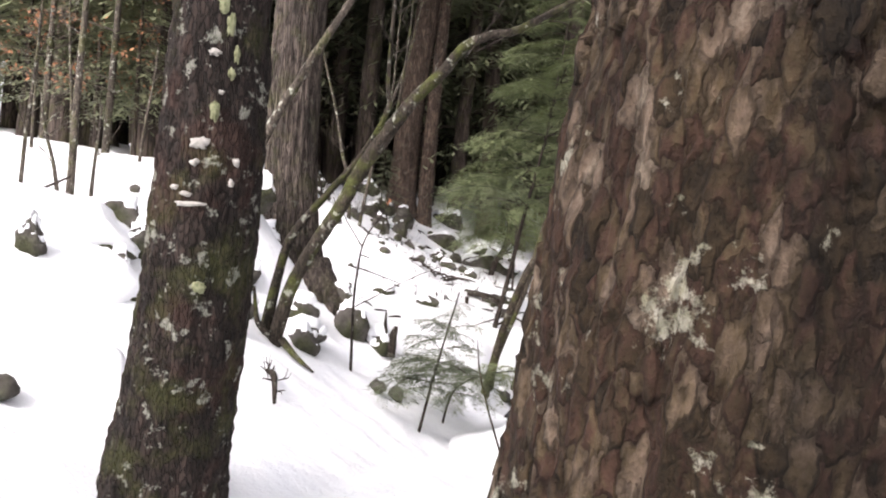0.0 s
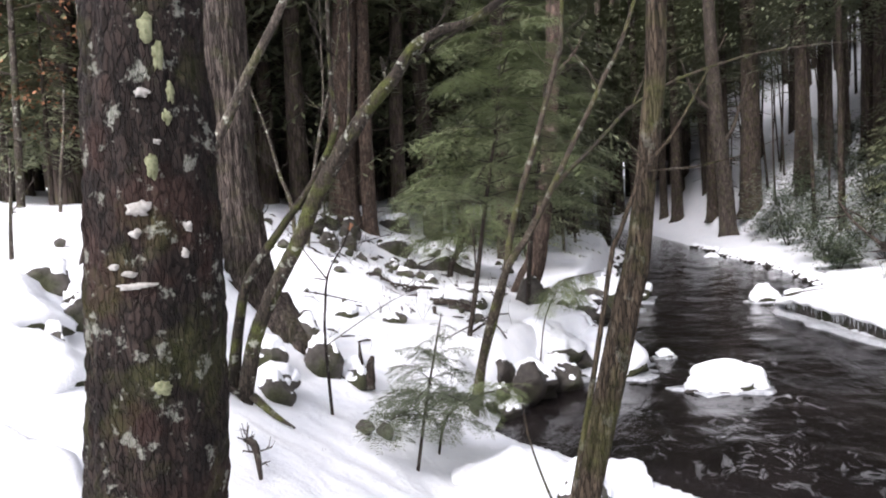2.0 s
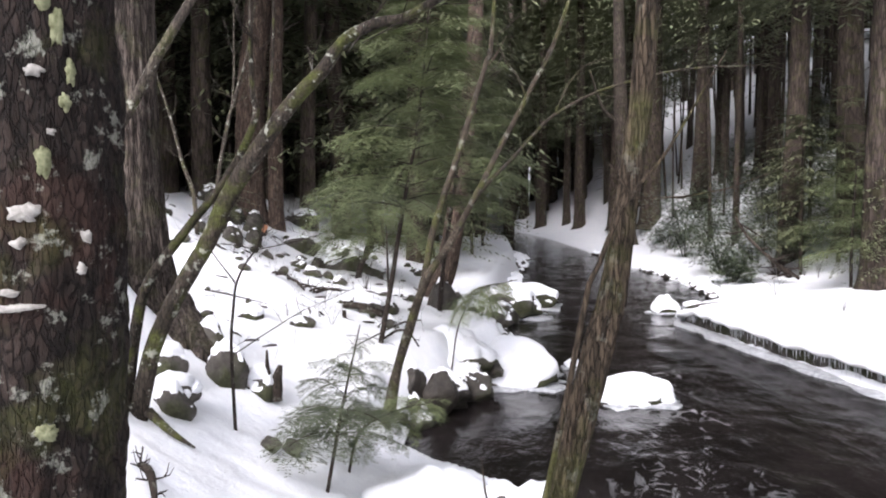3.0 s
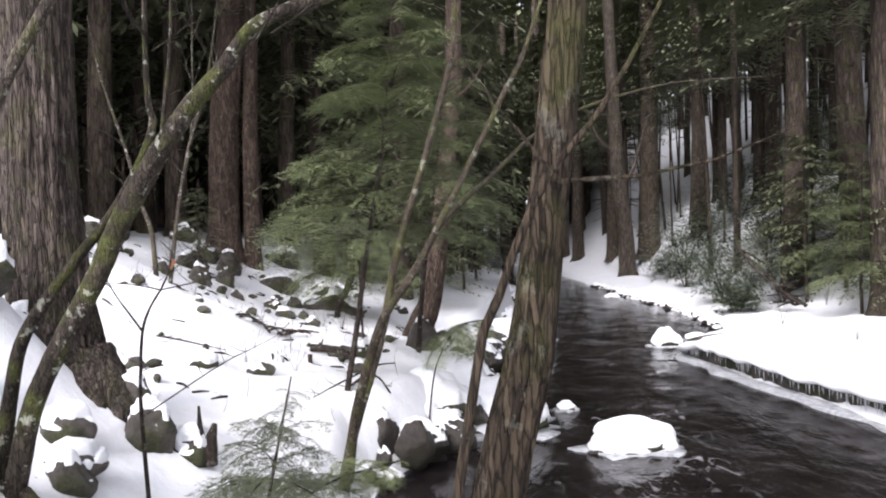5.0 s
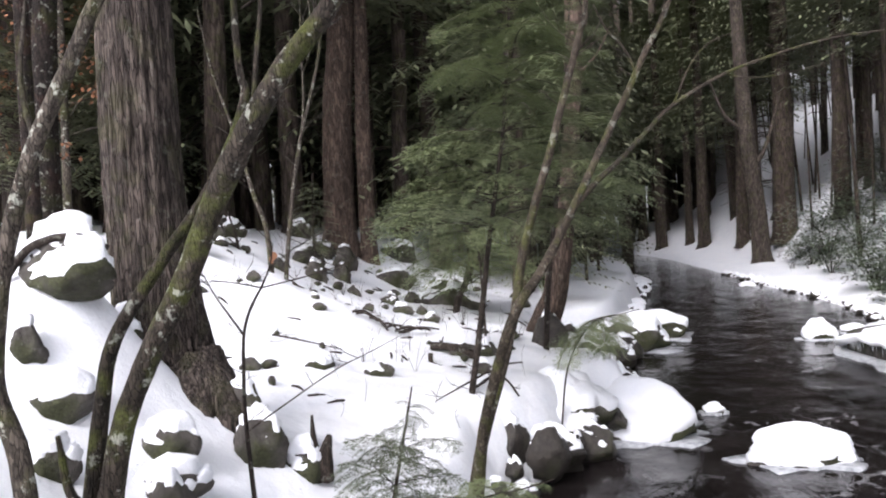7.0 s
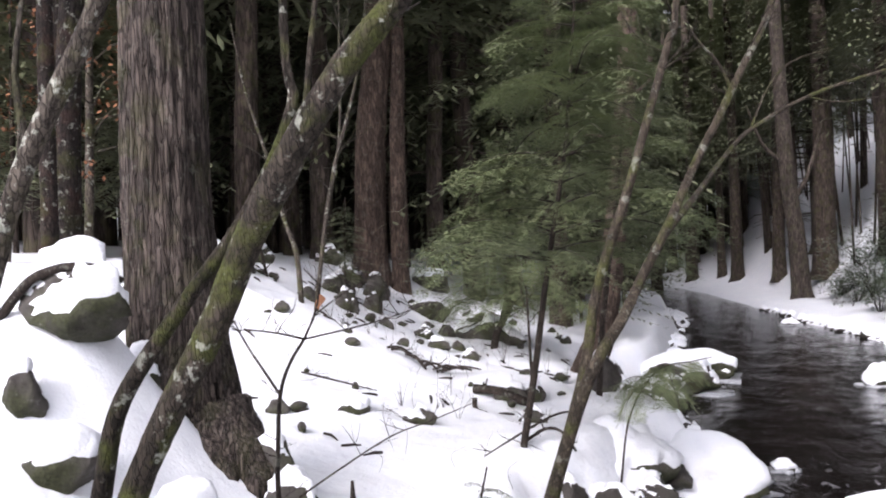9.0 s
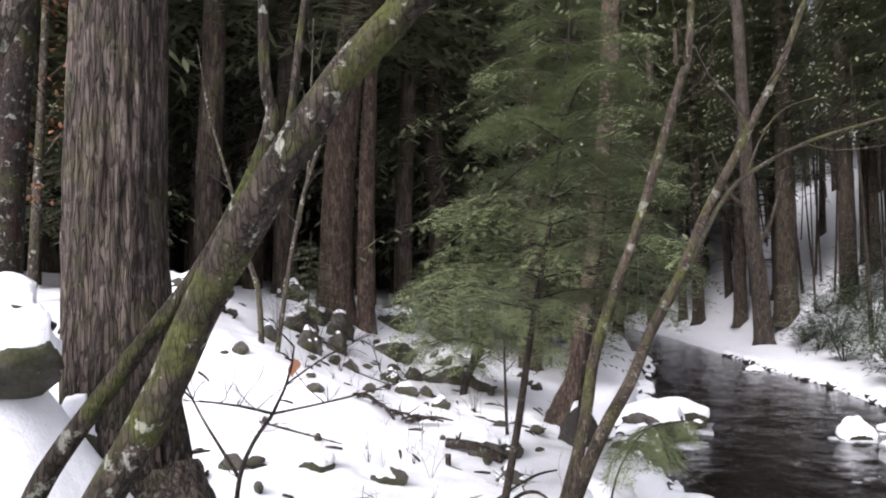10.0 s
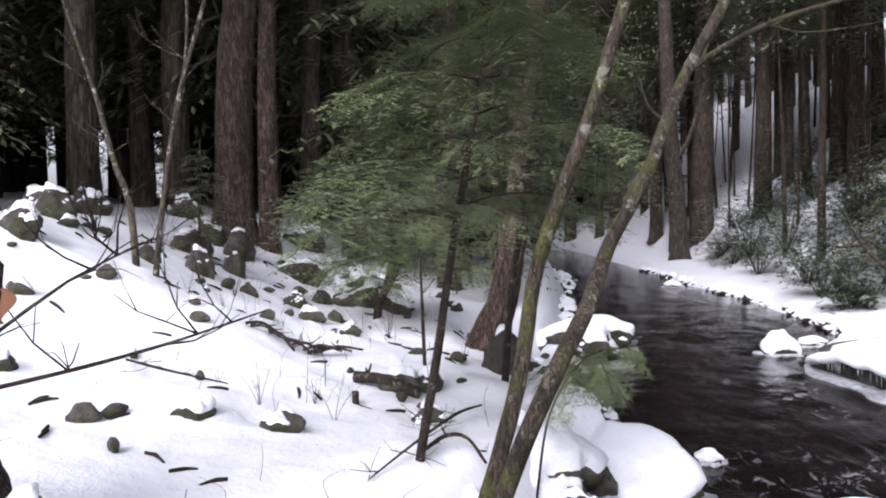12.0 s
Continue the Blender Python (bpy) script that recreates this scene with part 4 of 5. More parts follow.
for k, (x, y, w, h) in enumerate(((0.35, 14.3, 0.6, 0.36), (-0.05, 14.9, 0.7, 0.5), (-0.35, 15.9, 0.8, 0.6), (0.1, 16.6, 0.6, 0.4), (0.25, 17.4, 0.7, 0.45), (-0.55, 14.3, 0.5, 0.5), (-0.6, 17.8, 0.7, 0.6), (0.4, 18.7, 0.8, 0.4))):
    rock(x, y, w, w * 0.75, h, 240 + k * 2.3, label="wet dark shore rock flecked with snow", cap=0.8, thick=0.04, z=max(LEVEL, ground_z(x, y) - 0.08), turn=k * 0.7)
for k in range(16):
    y = 10.7 + 0.16 * k
    x = float(shore(LEFT, y)) + pr.uniform(-0.28, 0.12)
    w = pr.uniform(0.18, 0.48)
    rock(x, y, w, w * 0.8, w * pr.uniform(0.5, 0.9), 600 + k * 2.7, label="wet dark shore rock flecked with snow", cap=pr.uniform(0.55, 0.85), thick=0.03, z=LEVEL - 0.02 + pr.uniform(0, 0.22), turn=k * 0.9, rough=0.5, fine=3)
# in the stream
rock(2.12, 12.15, 1.0, 0.62, 0.31, 60.0, "river_boulder", "snow-capped boulder standing in the brook with ice around it", cap=-0.15, thick=0.05, rough=0.45, z=LEVEL, ice=True, sink=0.5)
rock(4.12, 20.3, 0.62, 0.5, 0.34, 61.0, "river_boulder", "small snow-capped boulder in the brook", cap=-0.3, thick=0.05, z=LEVEL, ice=True, sink=0.5)
rock(4.95, 21.1, 0.5, 0.4, 0.12, 62.0, "river_boulder", "low snowy stone in the brook", cap=0.2, thick=0.04, z=LEVEL, ice=True)
rock(1.5, 14.2, 0.26, 0.2, 0.10, 63.0, "river_boulder", "low snowy stone in the brook", cap=0.2, thick=0.03, z=LEVEL, ice=True)
rock(1.0, 36.0, 0.9, 0.6, 0.3, 64.0, "river_boulder", "low snowy stone in the brook", cap=0.1, thick=0.06, z=LEVEL, ice=True)
rock(4.6, 32.8, 0.55, 0.4, 0.18, 65.0, "river_boulder", "low snowy stone in the brook", cap=0.1, thick=0.04, z=LEVEL, ice=True)


# ---- the undercut snow shelf on the far bank ----
def snow_shelf():
    t = thing("snow_shelf", (5.0, 16.0, LEVEL), "overhanging snow shelf with icicles above dark water", "snow bank")
    edge_ = [(6.1, 11.0), (5.5, 12.3), (5.25, 13.2), (4.98, 14.4), (4.78, 15.2), (4.55, 16.1), (4.38, 17.2), (4.18, 18.3), (4.12, 18.9), (4.6, 19.5), (5.5, 20.0)]
    verts, faces = [], []
    n = 0
    C, _ = curve_points([(x, y, 0) for x, y in edge_], [1, 1], 0.06)
    for k, c in enumerate(C):
        w = 0.06 * noise.noise(Vector((c.y * 1.7, 0, 3))) + 0.03 * noise.noise(Vector((c.y * 6, 0, 3)))
        h = 0.40 + 0.10 * noise.noise(Vector((c.y * 1.6, 4, 0))) - 0.24 * smooth(18.0, 19.4, c.y)
        top = LEVEL + float(h)
        ring = [(c.x + w + 0.34, top - 0.13), (c.x + w + 0.02, top - 0.13), (c.x + w - 0.05, top - 0.09), (c.x + w - 0.02, top - 0.02), (c.x + w + 0.12, top + 0.03), (c.x + w + 0.6, top + 0.07), (c.x + 1.6, top + 0.05), (c.x + 3.0, top - 0.1)]
        verts += [Vector((x - 5.0, c.y - 16.0 + 0.0, z - LEVEL)) for x, z in ring]
        n = len(ring)
    faces = [(k * n + j, k * n + j + 1, (k + 1) * n + j + 1, (k + 1) * n + j) for k in range(len(C) - 1) for j in range(n - 1)]
    part("snow_crust", mesh_of("snow_crust", verts, faces, CLEAN_SNOW), t)
    wall = []
    for k, c in enumerate(C):
        wall += [Vector((c.x + 0.16 - 5.0 + 0.03 * noise.noise(Vector((c.y * 5, 1, 0))), c.y - 16.0, z)) for z in (-0.1, 0.12, 0.32)]
    wf = [(k * 3 + j, k * 3 + j + 1, (k + 1) * 3 + j + 1, (k + 1) * 3 + j) for k in range(len(C) - 1) for j in range(2)]
    part("earth_face", mesh_of("earth_face", wall, wf, STONE), t, "dark undercut earth")
    r = random.Random(4)
    for k in range(150):
        c = C[r.randint(8, int(len(C) * 0.80))]
        ln = r.uniform(0.06, 0.22)
        top = 0.29 + 0.10 * noise.noise(Vector((c.y * 1.6, 4, 0)))
        p = Vector((c.x - 5.0 + r.uniform(0.0, 0.08), c.y - 16.0, top))
        v, f = tube([p, p - Vector((0, 0, ln * 0.6)), p - Vector((0, 0, ln))], [0.010, 0.006, 0.001], 5, 0.05)
        part("icicle", mesh_of("icicle", v, f, ICE), t)
    # thin ice plates on the water along its foot
    ice, fi = [], []
    for k, c in enumerate(C):
        w = 0.16 + 0.22 * noise.noise(Vector((c.y * 1.4, 9, 0)))
        ice += [Vector((c.x - w - 5.0, c.y - 16.0, 0.02)), Vector((c.x + 0.15 - 5.0, c.y - 16.0, 0.035)), Vector((c.x - w - 5.0 + 0.01, c.y - 16.0, -0.04))]
    fi = [(k * 3 + a, (k + 1) * 3 + a, (k + 1) * 3 + b, k * 3 + b) for k in range(len(C) - 1) for a, b in ((1, 0), (0, 2))]
    part("ice_plate", mesh_of("ice_plate", ice, fi, ICE), t, "grey shelf ice")


snow_shelf()


# dark stones along the foot of the far bank
sr = random.Random(9)
for k in range(34):
    y = 20.5 + 21 * (k / 34) ** 1.2
    x = float(shore(RIGHT, y)) + sr.uniform(-0.05, 0.15)
    w = sr.uniform(0.18, 0.5)
    rock(x, y, w, w * 0.8, w * sr.uniform(0.35, 0.7), 100 + k * 1.7, "shore_stone", "dark wet stone edging the far snowy bank", cap=0.35, thick=0.04, z=LEVEL)
for k in range(12):
    y = 22.5 + 18 * k / 12
    x = float(shore(LEFT, y)) - sr.uniform(-0.1, 0.3)
    w = sr.uniform(0.25, 0.6)
    rock(x, y, w, w * 0.8, w * sr.uniform(0.4, 0.7), 160 + k * 1.3, "shore_stone", "dark wet stone at the foot of the bank", cap=0.45, thick=0.04, z=LEVEL)


# ---- bare saplings, sticks and stumps ----
def sapling(label, pts, radii, limbs=(), count=6, length=0.35, seed=1, bark=TWIG, name="bare_sapling", rise=0.5, lo=0.35):
    r = random.Random(seed)
    t = thing(name, pts[0], label, "sapling")
    v, f = tube(pts, radii, 8, 0.05, None, pts[0])
    part("stem", mesh_of("stem", v, f, bark), t)
    for p, rr in limbs:
        v, f = tube(p, rr, 6, 0.05, None, pts[0])
        part("branch", mesh_of("branch", v, f, bark), t)
    if count:
        twig_part(t, r, [pts] + [p for p, _ in limbs], count, length, radii[-1] * 0.7 + 0.001, bark, rise=rise, lo=lo)
    return t


FOOT = (-1.62, 7.8, ground_z(-1.62, 7.8) - 0.05)
leafy = sapling("forked bare sapling still holding one dry orange leaf", [FOOT, (-1.60, 7.7, 0.9), (-1.55, 7.62, 1.2), (-1.49, 7.54, 1.42), (-1.38, 7.42, 1.57), (-1.28, 7.36, 1.68), (-1.25, 7.39, 1.76), (-1.22, 7.4, 1.90), (-1.29, 7.4, 1.97)],
                [0.016, 0.013, 0.011, 0.009, 0.007, 0.006, 0.0045, 0.0036, 0.002],
                [([(-1.49, 7.54, 1.42), (-1.60, 7.57, 1.55), (-1.68, 7.6, 1.64), (-1.78, 7.62, 1.80)], [0.007, 0.006, 0.005, 0.002]),
                 ([(-1.28, 7.36, 1.68), (-1.38, 7.32, 1.71), (-1.49, 7.25, 1.735)], [0.005, 0.0042, 0.0025]),
                 ([(-1.28, 7.36, 1.68), (-1.12, 7.42, 1.71), (-0.97, 7.48, 1.745), (-0.79, 7.52, 1.80)], [0.0045, 0.0038, 0.003, 0.0015]),
                 ([(-1.25, 7.39, 1.77), (-1.18, 7.4, 1.82), (-1.10, 7.4, 1.87), (-0.96, 7.4, 1.935)], [0.004, 0.0035, 0.003, 0.0015]),
                 ([(-1.59, 7.69, 0.86), (-1.38, 7.8, 1.0), (-1.1, 7.85, 1.17), (-0.85, 7.7, 1.28), (-0.61, 7.55, 1.39)], [0.006, 0.005, 0.004, 0.003, 0.0015])], 6, 0.22, 12)


def dry_leaf():
    n = 10
    verts = []
    for k in range(n + 1):
        t = k / n
        w = 0.019 * math.sin(math.pi * t ** 0.8) + 0.001
        for s in (-1, 0, 1):
            verts.append(Vector((s * w + 0.006 * math.sin(t * 6), 0.012 * abs(s) * math.cos(t * 3) + 0.01 * t, -0.062 * t)))
    faces = [(k * 3 + j, k * 3 + j + 1, (k + 1) * 3 + j + 1, (k + 1) * 3 + j) for k in range(n) for j in range(2)]
    part("dry_leaf", mesh_of("dry_leaf", verts, faces, BEECH), leafy, "curled orange-brown leaf", Matrix.Translation(Vector((-1.22, 7.39, 1.86)) - Vector(FOOT)))


dry_leaf()
sapling("thin bare saplings growing together on the slope", [(-4.27, 14.0, 0.95), (-4.08, 14.0, 2.24), (-3.86, 14.0, 3.31), (-3.51, 14.0, 4.42), (-3.3, 14, 5.6)], [0.038, 0.032, 0.026, 0.02, 0.01],
        [([(-4.05, 14.0, 2.45), (-3.78, 14.0, 3.68), (-3.73, 14.0, 4.75), (-3.7, 14, 5.6)], [0.022, 0.018, 0.014, 0.008])], 7, 0.7, 13, BARK_PALE)
sapling("thin bare sapling leaning on the slope", [(-4.40, 14.0, 0.95), (-4.45, 14.0, 2.12), (-4.61, 14.0, 2.64), (-4.80, 14.0, 3.41), (-5.12, 14.0, 4.45), (-5.3, 14, 5.4)], [0.045, 0.038, 0.032, 0.025, 0.018, 0.01], (), 8, 0.6, 14, BARK_PALE)
sapling("thin dark sapling stem in the snow", [(-5.38, 15.0, 1.2), (-5.44, 15.0, 1.94), (-5.58, 15.0, 2.5)], [0.029, 0.025, 0.012], (), 4, 0.4, 15)
sapling("thin dark sapling stem in the snow", [(-1.33, 13.8, 0.25), (-1.34, 13.8, 0.9), (-1.35, 13.8, 1.65)], [0.021, 0.018, 0.008], (), 8, 0.35, 16)
sapling("thin dark sapling stem in the snow", [(-2.6, 18.0, 0.4), (-2.37, 18.0, 1.21), (-2.2, 18.0, 1.8)], [0.063, 0.052, 0.03], (), 6, 0.5, 17)
for k, (x, y, h, lean) in enumerate(((-5.95, 9.0, 4.2, 0.15), (-6.15, 9.05, 1.4, -0.35), (-6.5, 10.0, 1.3, 0.1), (-7.3, 9.6, 2.4, 0.2), (-8.2, 11.5, 3.0, -0.2), (-7.7, 12.5, 2.0, 0.25), (-9.5, 12.0, 3.5, 0.1))):
    z = ground_z(x, y) - 0.05
    sapling("slim grey sapling on the snowy rise", [(x, y, z), (x + lean * 0.3, y, z + h * 0.35), (x + lean * 0.8, y, z + h * 0.7), (x + lean, y, z + h)], [0.05 if h > 4 else 0.03, 0.042 if h > 4 else 0.024, 0.03 if h > 4 else 0.018, 0.012], (), 6, 0.6, 30 + k, BARK_PALE)


def stick(label, pts, radii, seed=0, count=0, length=0.2, name="fallen_branch", bark=TWIG):
    t = thing(name, pts[0], label, "branch")
    v, f = tube(pts, radii, 7, 0.04, furrowed(seed, 0.15, 1.5, 6), pts[0])
    part("stick", mesh_of("stick", v, f, bark), t)
    if count:
        twig_part(t, random.Random(seed), [pts], count, length, radii[-1] * 0.6 + 0.001, bark, rise=0.3, lo=0.1)


def lying(x, y, dz=0.03):
    return (x, y, ground_z(x, y) + dz)


stick("hooked dark stick poking out of the snow", [(-1.71, 12.3, 0.56), (-1.70, 12.3, 0.44), (-1.55, 12.25, 0.40), (-1.38, 12.2, 0.32)], [0.03, 0.026, 0.022, 0.015], 1)
stick("arched dark stick in the snow", [(-1.07, 11.55, 0.30), (-0.9, 11.6, 0.40), (-0.75, 11.6, 0.38), (-0.62, 11.6, 0.2)], [0.014, 0.016, 0.014, 0.01], 2, 3, 0.15)
for k in range(9):
    a, b = 0.35 * math.sin(k * 2.3), 0.1 * math.cos(k * 1.7)
    p, q = lying(-2.75 + a, 13.7 + b), lying(-2.35 + a * 1.3, 13.5 - b * 2, 0.09)
    stick("dark broken branch in a small pile on the snow", [p, ((p[0] + q[0]) / 2, (p[1] + q[1]) / 2, (p[2] + q[2]) / 2 + 0.05), q], [0.018, 0.016, 0.01], k, 2, 0.18)
stick("snow-dusted dark log lying on the snow", [lying(-1.85, 12.9, 0.05), lying(-1.55, 12.85, 0.08), lying(-1.25, 12.75, 0.06)], [0.05, 0.055, 0.045], 5, 3, 0.15)
stick("dark stick leaning on the rocks", [lying(-4.5, 8.6, 0.0), (-4.38, 8.55, 1.75), (-4.25, 8.5, 1.98)], [0.034, 0.03, 0.02], 6, 3, 0.3)
stick("bare fallen pole leaning over the snow", [(-6.4, 8.0, 1.30), (-5.6, 8.0, 1.62), (-5.05, 8.0, 1.85)], [0.024, 0.02, 0.014], 7, 3, 0.3)
stick("dead bough lying on the boulder", [(-3.5, 8.0, 1.70), (-3.2, 8.0, 1.98), (-2.9, 8.05, 2.04), (-2.7, 8.1, 1.95)], [0.03, 0.028, 0.024, 0.02], 8)
stick("arched dark bough on the far bank", [(6.6, 23.5, 1.5), (6.9, 23.3, 0.95), (7.5, 23.0, 0.3), (8.1, 23.0, -0.1)], [0.03, 0.045, 0.05, 0.05], 9, 14, 0.7)
stick("broken dark stump by the boulder", [(-1.60, 8.75, 0.25), (-1.58, 8.75, 0.42), (-1.54, 8.75, 0.56)], [0.08, 0.055, 0.02], 10, 0, name="stump")
stick("broken dark stump by the boulder", [(-1.61, 8.75, 0.3), (-1.655, 8.75, 0.5), (-1.66, 8.75, 0.70)], [0.05, 0.025, 0.010], 11, 0, name="stump")
wr = random.Random(77)
for k in range(46):
    x, y = wr.uniform(-3.6, -0.6), wr.uniform(10.2, 15.5)
    if x > shore(LEFT, y) - 0.4:
        continue
    h = wr.uniform(0.08, 0.45)
    stick("thin bare weed stem standing in the snow", [lying(x, y, -0.02), (x + wr.uniform(-.05, .05), y, ground_z(x, y) + h * 0.6), (x + wr.uniform(-.14, .14), y, ground_z(x, y) + h)], [0.0022, 0.0018, 0.001], k, 2 if h > 0.25 else 0, 0.08, "weed_stem")
for k in range(80):
    x, y = wr.uniform(-6.0, -0.9), wr.uniform(10.5, 19)
    if x > shore(LEFT, y) - 0.4:
        continue
    p = lying(x, y, 0.012)
    a = wr.uniform(0, 6.3)
    stick("short dark twig lying on the snow", [p, (p[0] + 0.08 * math.cos(a), p[1] + 0.08 * math.sin(a) + 0.02, ground_z(p[0] + 0.08 * math.cos(a), p[1] + 0.08 * math.sin(a)) + 0.014), (p[0] + 0.17 * math.cos(a), p[1] + 0.17 * math.sin(a), ground_z(p[0] + 0.17 * math.cos(a), p[1] + 0.17 * math.sin(a)) + 0.01)], [0.012, 0.014, 0.006], k, 0, 0.1, "fallen_twig")


def bare_shrub(x, y, high, seed, stems=7):
    """A low bush of thin bare stems that spread from one root."""
    r = random.Random(seed)
    z = ground_z(x, y) - 0.03
    t = thing("bare_shrub", (x, y, z), "low bare shrub of thin brown stems in the snow", "shrub")
    branchwork = []
    for k in range(stems):
        a, n = r.uniform(0, 6.28), high * r.uniform(0.55, 1.1)
        lean = r.uniform(0.15, 0.75)
        p = [(0, 0, 0), (math.cos(a) * n * lean * 0.35, math.sin(a) * n * lean * 0.35, n * 0.45), (math.cos(a) * n * lean, math.sin(a) * n * lean, n * r.uniform(0.75, 1.0))]
        v, f = tube(p, [0.0028, 0.0021, 0.0009], 5, 0.06)
        part("stem", mesh_of("stem", v, f, TWIG), t)
        pieces = [tube(q, [rr, rr * 0.4], 4, 0.06) for q, rr in twigs(r, p, 3, n * 0.35, 0.0013, 0.5, 0.3, 1)]
        branchwork += pieces
    tagged(part("fine_branchwork", mesh_of("fine_branchwork", *joined(branchwork), TWIG), t), kind="stuff")


br = random.Random(58)
for k in range(14):
    x, y = br.uniform(-3.9, -0.7), br.uniform(11.6, 16.5)
    if x < shore(LEFT, y) - 0.5:
        bare_shrub(x, y, br.uniform(0.2, 0.5), 500 + k, br.randint(2, 5))
for k, (x, y, h) in enumerate(((-4.2, 15.2, 1.3), (-3.7, 14.9, 1.0), (-3.3, 17.5, 1.1), (-5.1, 16.0, 1.4), (-2.0, 15.5, 0.9), (6.9, 17.4, 0.45), (6.7, 20.6, 0.6), (7.6, 31.0, 1.2))):
    bare_shrub(x, y, h, 540 + k, 9)
# leaning slabs and stones at the top of the slope
for k, (x, y, w, h, turn) in enumerate(((-5.2, 17.2, 0.62, 0.42, 0.5), (-4.5, 17.0, 0.46, 0.40, -0.3), (-5.1, 16.7, 0.44, 0.34, 0.9), (-7.0, 16.3, 0.6, 0.44, 0.2), (-6.9, 17.3, 0.62, 0.42, -0.5), (-4.0, 18.6, 0.85, 0.36, 0.1),
                                        (-3.4, 17.6, 0.4, 0.26, 0.4), (-2.9, 16.4, 0.34, 0.2, -0.6), (-3.9, 15.9, 0.26, 0.2, 0.3), (-4.6, 14.6, 0.3, 0.22, 0.8), (-2.3, 14.8, 0.26, 0.14, 0.2), (-3.4, 13.2, 0.2, 0.1, 0.0))):
    rock(x, y, w, w * 0.6, h, 210 + k * 1.37, label="dark brown slab of stone jutting from the snow", cap=0.78, thick=0.03, turn=turn, sink=0.4, rough=0.35)
stick("long forked dead branch lying on the snow", [lying(-0.70, 12.5, 0.10), lying(-0.86, 12.1, 0.12), lying(-1.06, 11.64, 0.07), lying(-1.33, 10.95, 0.04)], [0.008, 0.012, 0.011, 0.006], 41, 9, 0.35)
stick("curved dead branch lying on the snow", [lying(-3.6, 12.2, 0.04), lying(-3.2, 12.0, 0.12), lying(-2.7, 12.1, 0.06)], [0.012, 0.011, 0.005], 42, 6, 0.3)
stick("dark tangle of dead roots by the trunk", [lying(-1.55, 6.1, 0.02), lying(-1.42, 5.95, 0.10), lying(-1.30, 5.75, 0.03)], [0.02, 0.024, 0.012], 43, 7, 0.16)


# ---- laurel thickets on the far bank ----
rz = ground_z(9.6, 24.3)
hemlock("hemlock_tree", "thin wispy green hemlock on the far snowy bank", (9.6, 24.3, rz),
        [(9.6, 24.3, rz - 0.2), (9.65, 24.3, rz + 1.5), (9.7, 24.3, rz + 3.2), (9.75, 24.3, rz + 5.2)], [0.06, 0.05, 0.035, 0.01], 11, 51, rz + 0.9, 1.7, each=4, wild=0.2)
rz = ground_z(8.3, 20.4)
hemlock("hemlock_tree", "thin wispy green hemlock on the far snowy bank", (8.3, 20.4, rz),
        [(8.3, 20.4, rz - 0.2), (8.3, 20.4, rz + 1.0), (8.35, 20.4, rz + 2.2), (8.4, 20.4, rz + 3.4)], [0.04, 0.035, 0.025, 0.01], 7, 52, rz + 0.7, 1.2, each=4, wild=0.2)


def laurel(x, y, wide, high, seed, count):
    r = random.Random(seed)
    z = ground_z(x, y)
    t = thing("laurel_shrub", (x, y, z), "grey-green laurel thicket with snow between its leaves", "shrub")
    leaves, lf = [], []
    for k in range(14):
        a = r.uniform(0, 6.28)
        d = r.uniform(0.2, 0.5) * wide
        p = [Vector((0, 0, -0.1)), Vector((math.cos(a) * d * 0.5, math.sin(a) * d * 0.5, high * 0.4)), Vector((math.cos(a) * d, math.sin(a) * d, high * r.uniform(0.55, 1.0)))]
        v, f = tube(p, [0.011, 0.004], 5, 0.2)
        part("stem", mesh_of("stem", v, f, TWIG), t)
        for _ in range(count // 14):
            c = p[1].lerp(p[2], r.uniform(0, 1.1)) + Vector((r.gauss(0, .19), r.gauss(0, .19), r.gauss(0, .15))) * wide
            for j in range(4):
                b = r.uniform(0, 6.28)
                way = Vector((math.cos(b), math.sin(b), r.uniform(-.5, .3))).normalized()
                side = way.cross(Vector((0, 0, 1))).normalized()
                sliver(leaves, lf, c, way, side, r.uniform(0.11, 0.18), 0.032)
    tagged(part("leaves", mesh_of("leaves", leaves, lf, LAUREL, False), t), kind="stuff")


for k, (x, y, w, h) in enumerate(((7.6, 29.0, 2.6, 2.0), (9.6, 30.5, 3.0, 2.4), (6.9, 26.0, 1.6, 1.2), (8.2, 25.0, 2.0, 1.6), (11.5, 28.0, 3.0, 2.2), (8.5, 33.5, 2.5, 2.0), (12.5, 33.0, 3.0, 2.2), (9.5, 22.0, 2.0, 1.5), (8.0, 36.0, 2.5, 2.0), (10.5, 26.0, 2.5, 2.0), (6.6, 23.6, 1.0, 0.6), (13.0, 24.0, 3.0, 2.2), (10.5, 36.5, 3.0, 2.2))):
    laurel(x, y, w, h, 300 + k, 480)
lr = random.Random(63)
for k in range(20):
    x, y = lr.uniform(6.9, 15.5), lr.uniform(24, 44)
    if x > shore(RIGHT, y) + 1.2:
        laurel(x, y, lr.uniform(1.4, 2.6), lr.uniform(0.7, 1.7), 330 + k, 380)
for k in range(26):
    x, y = lr.uniform(6.6, 16), lr.uniform(22, 46)
    if x > shore(RIGHT, y) + 0.8:
        bare_shrub(x, y, lr.uniform(0.5, 1.3), 360 + k, 8)


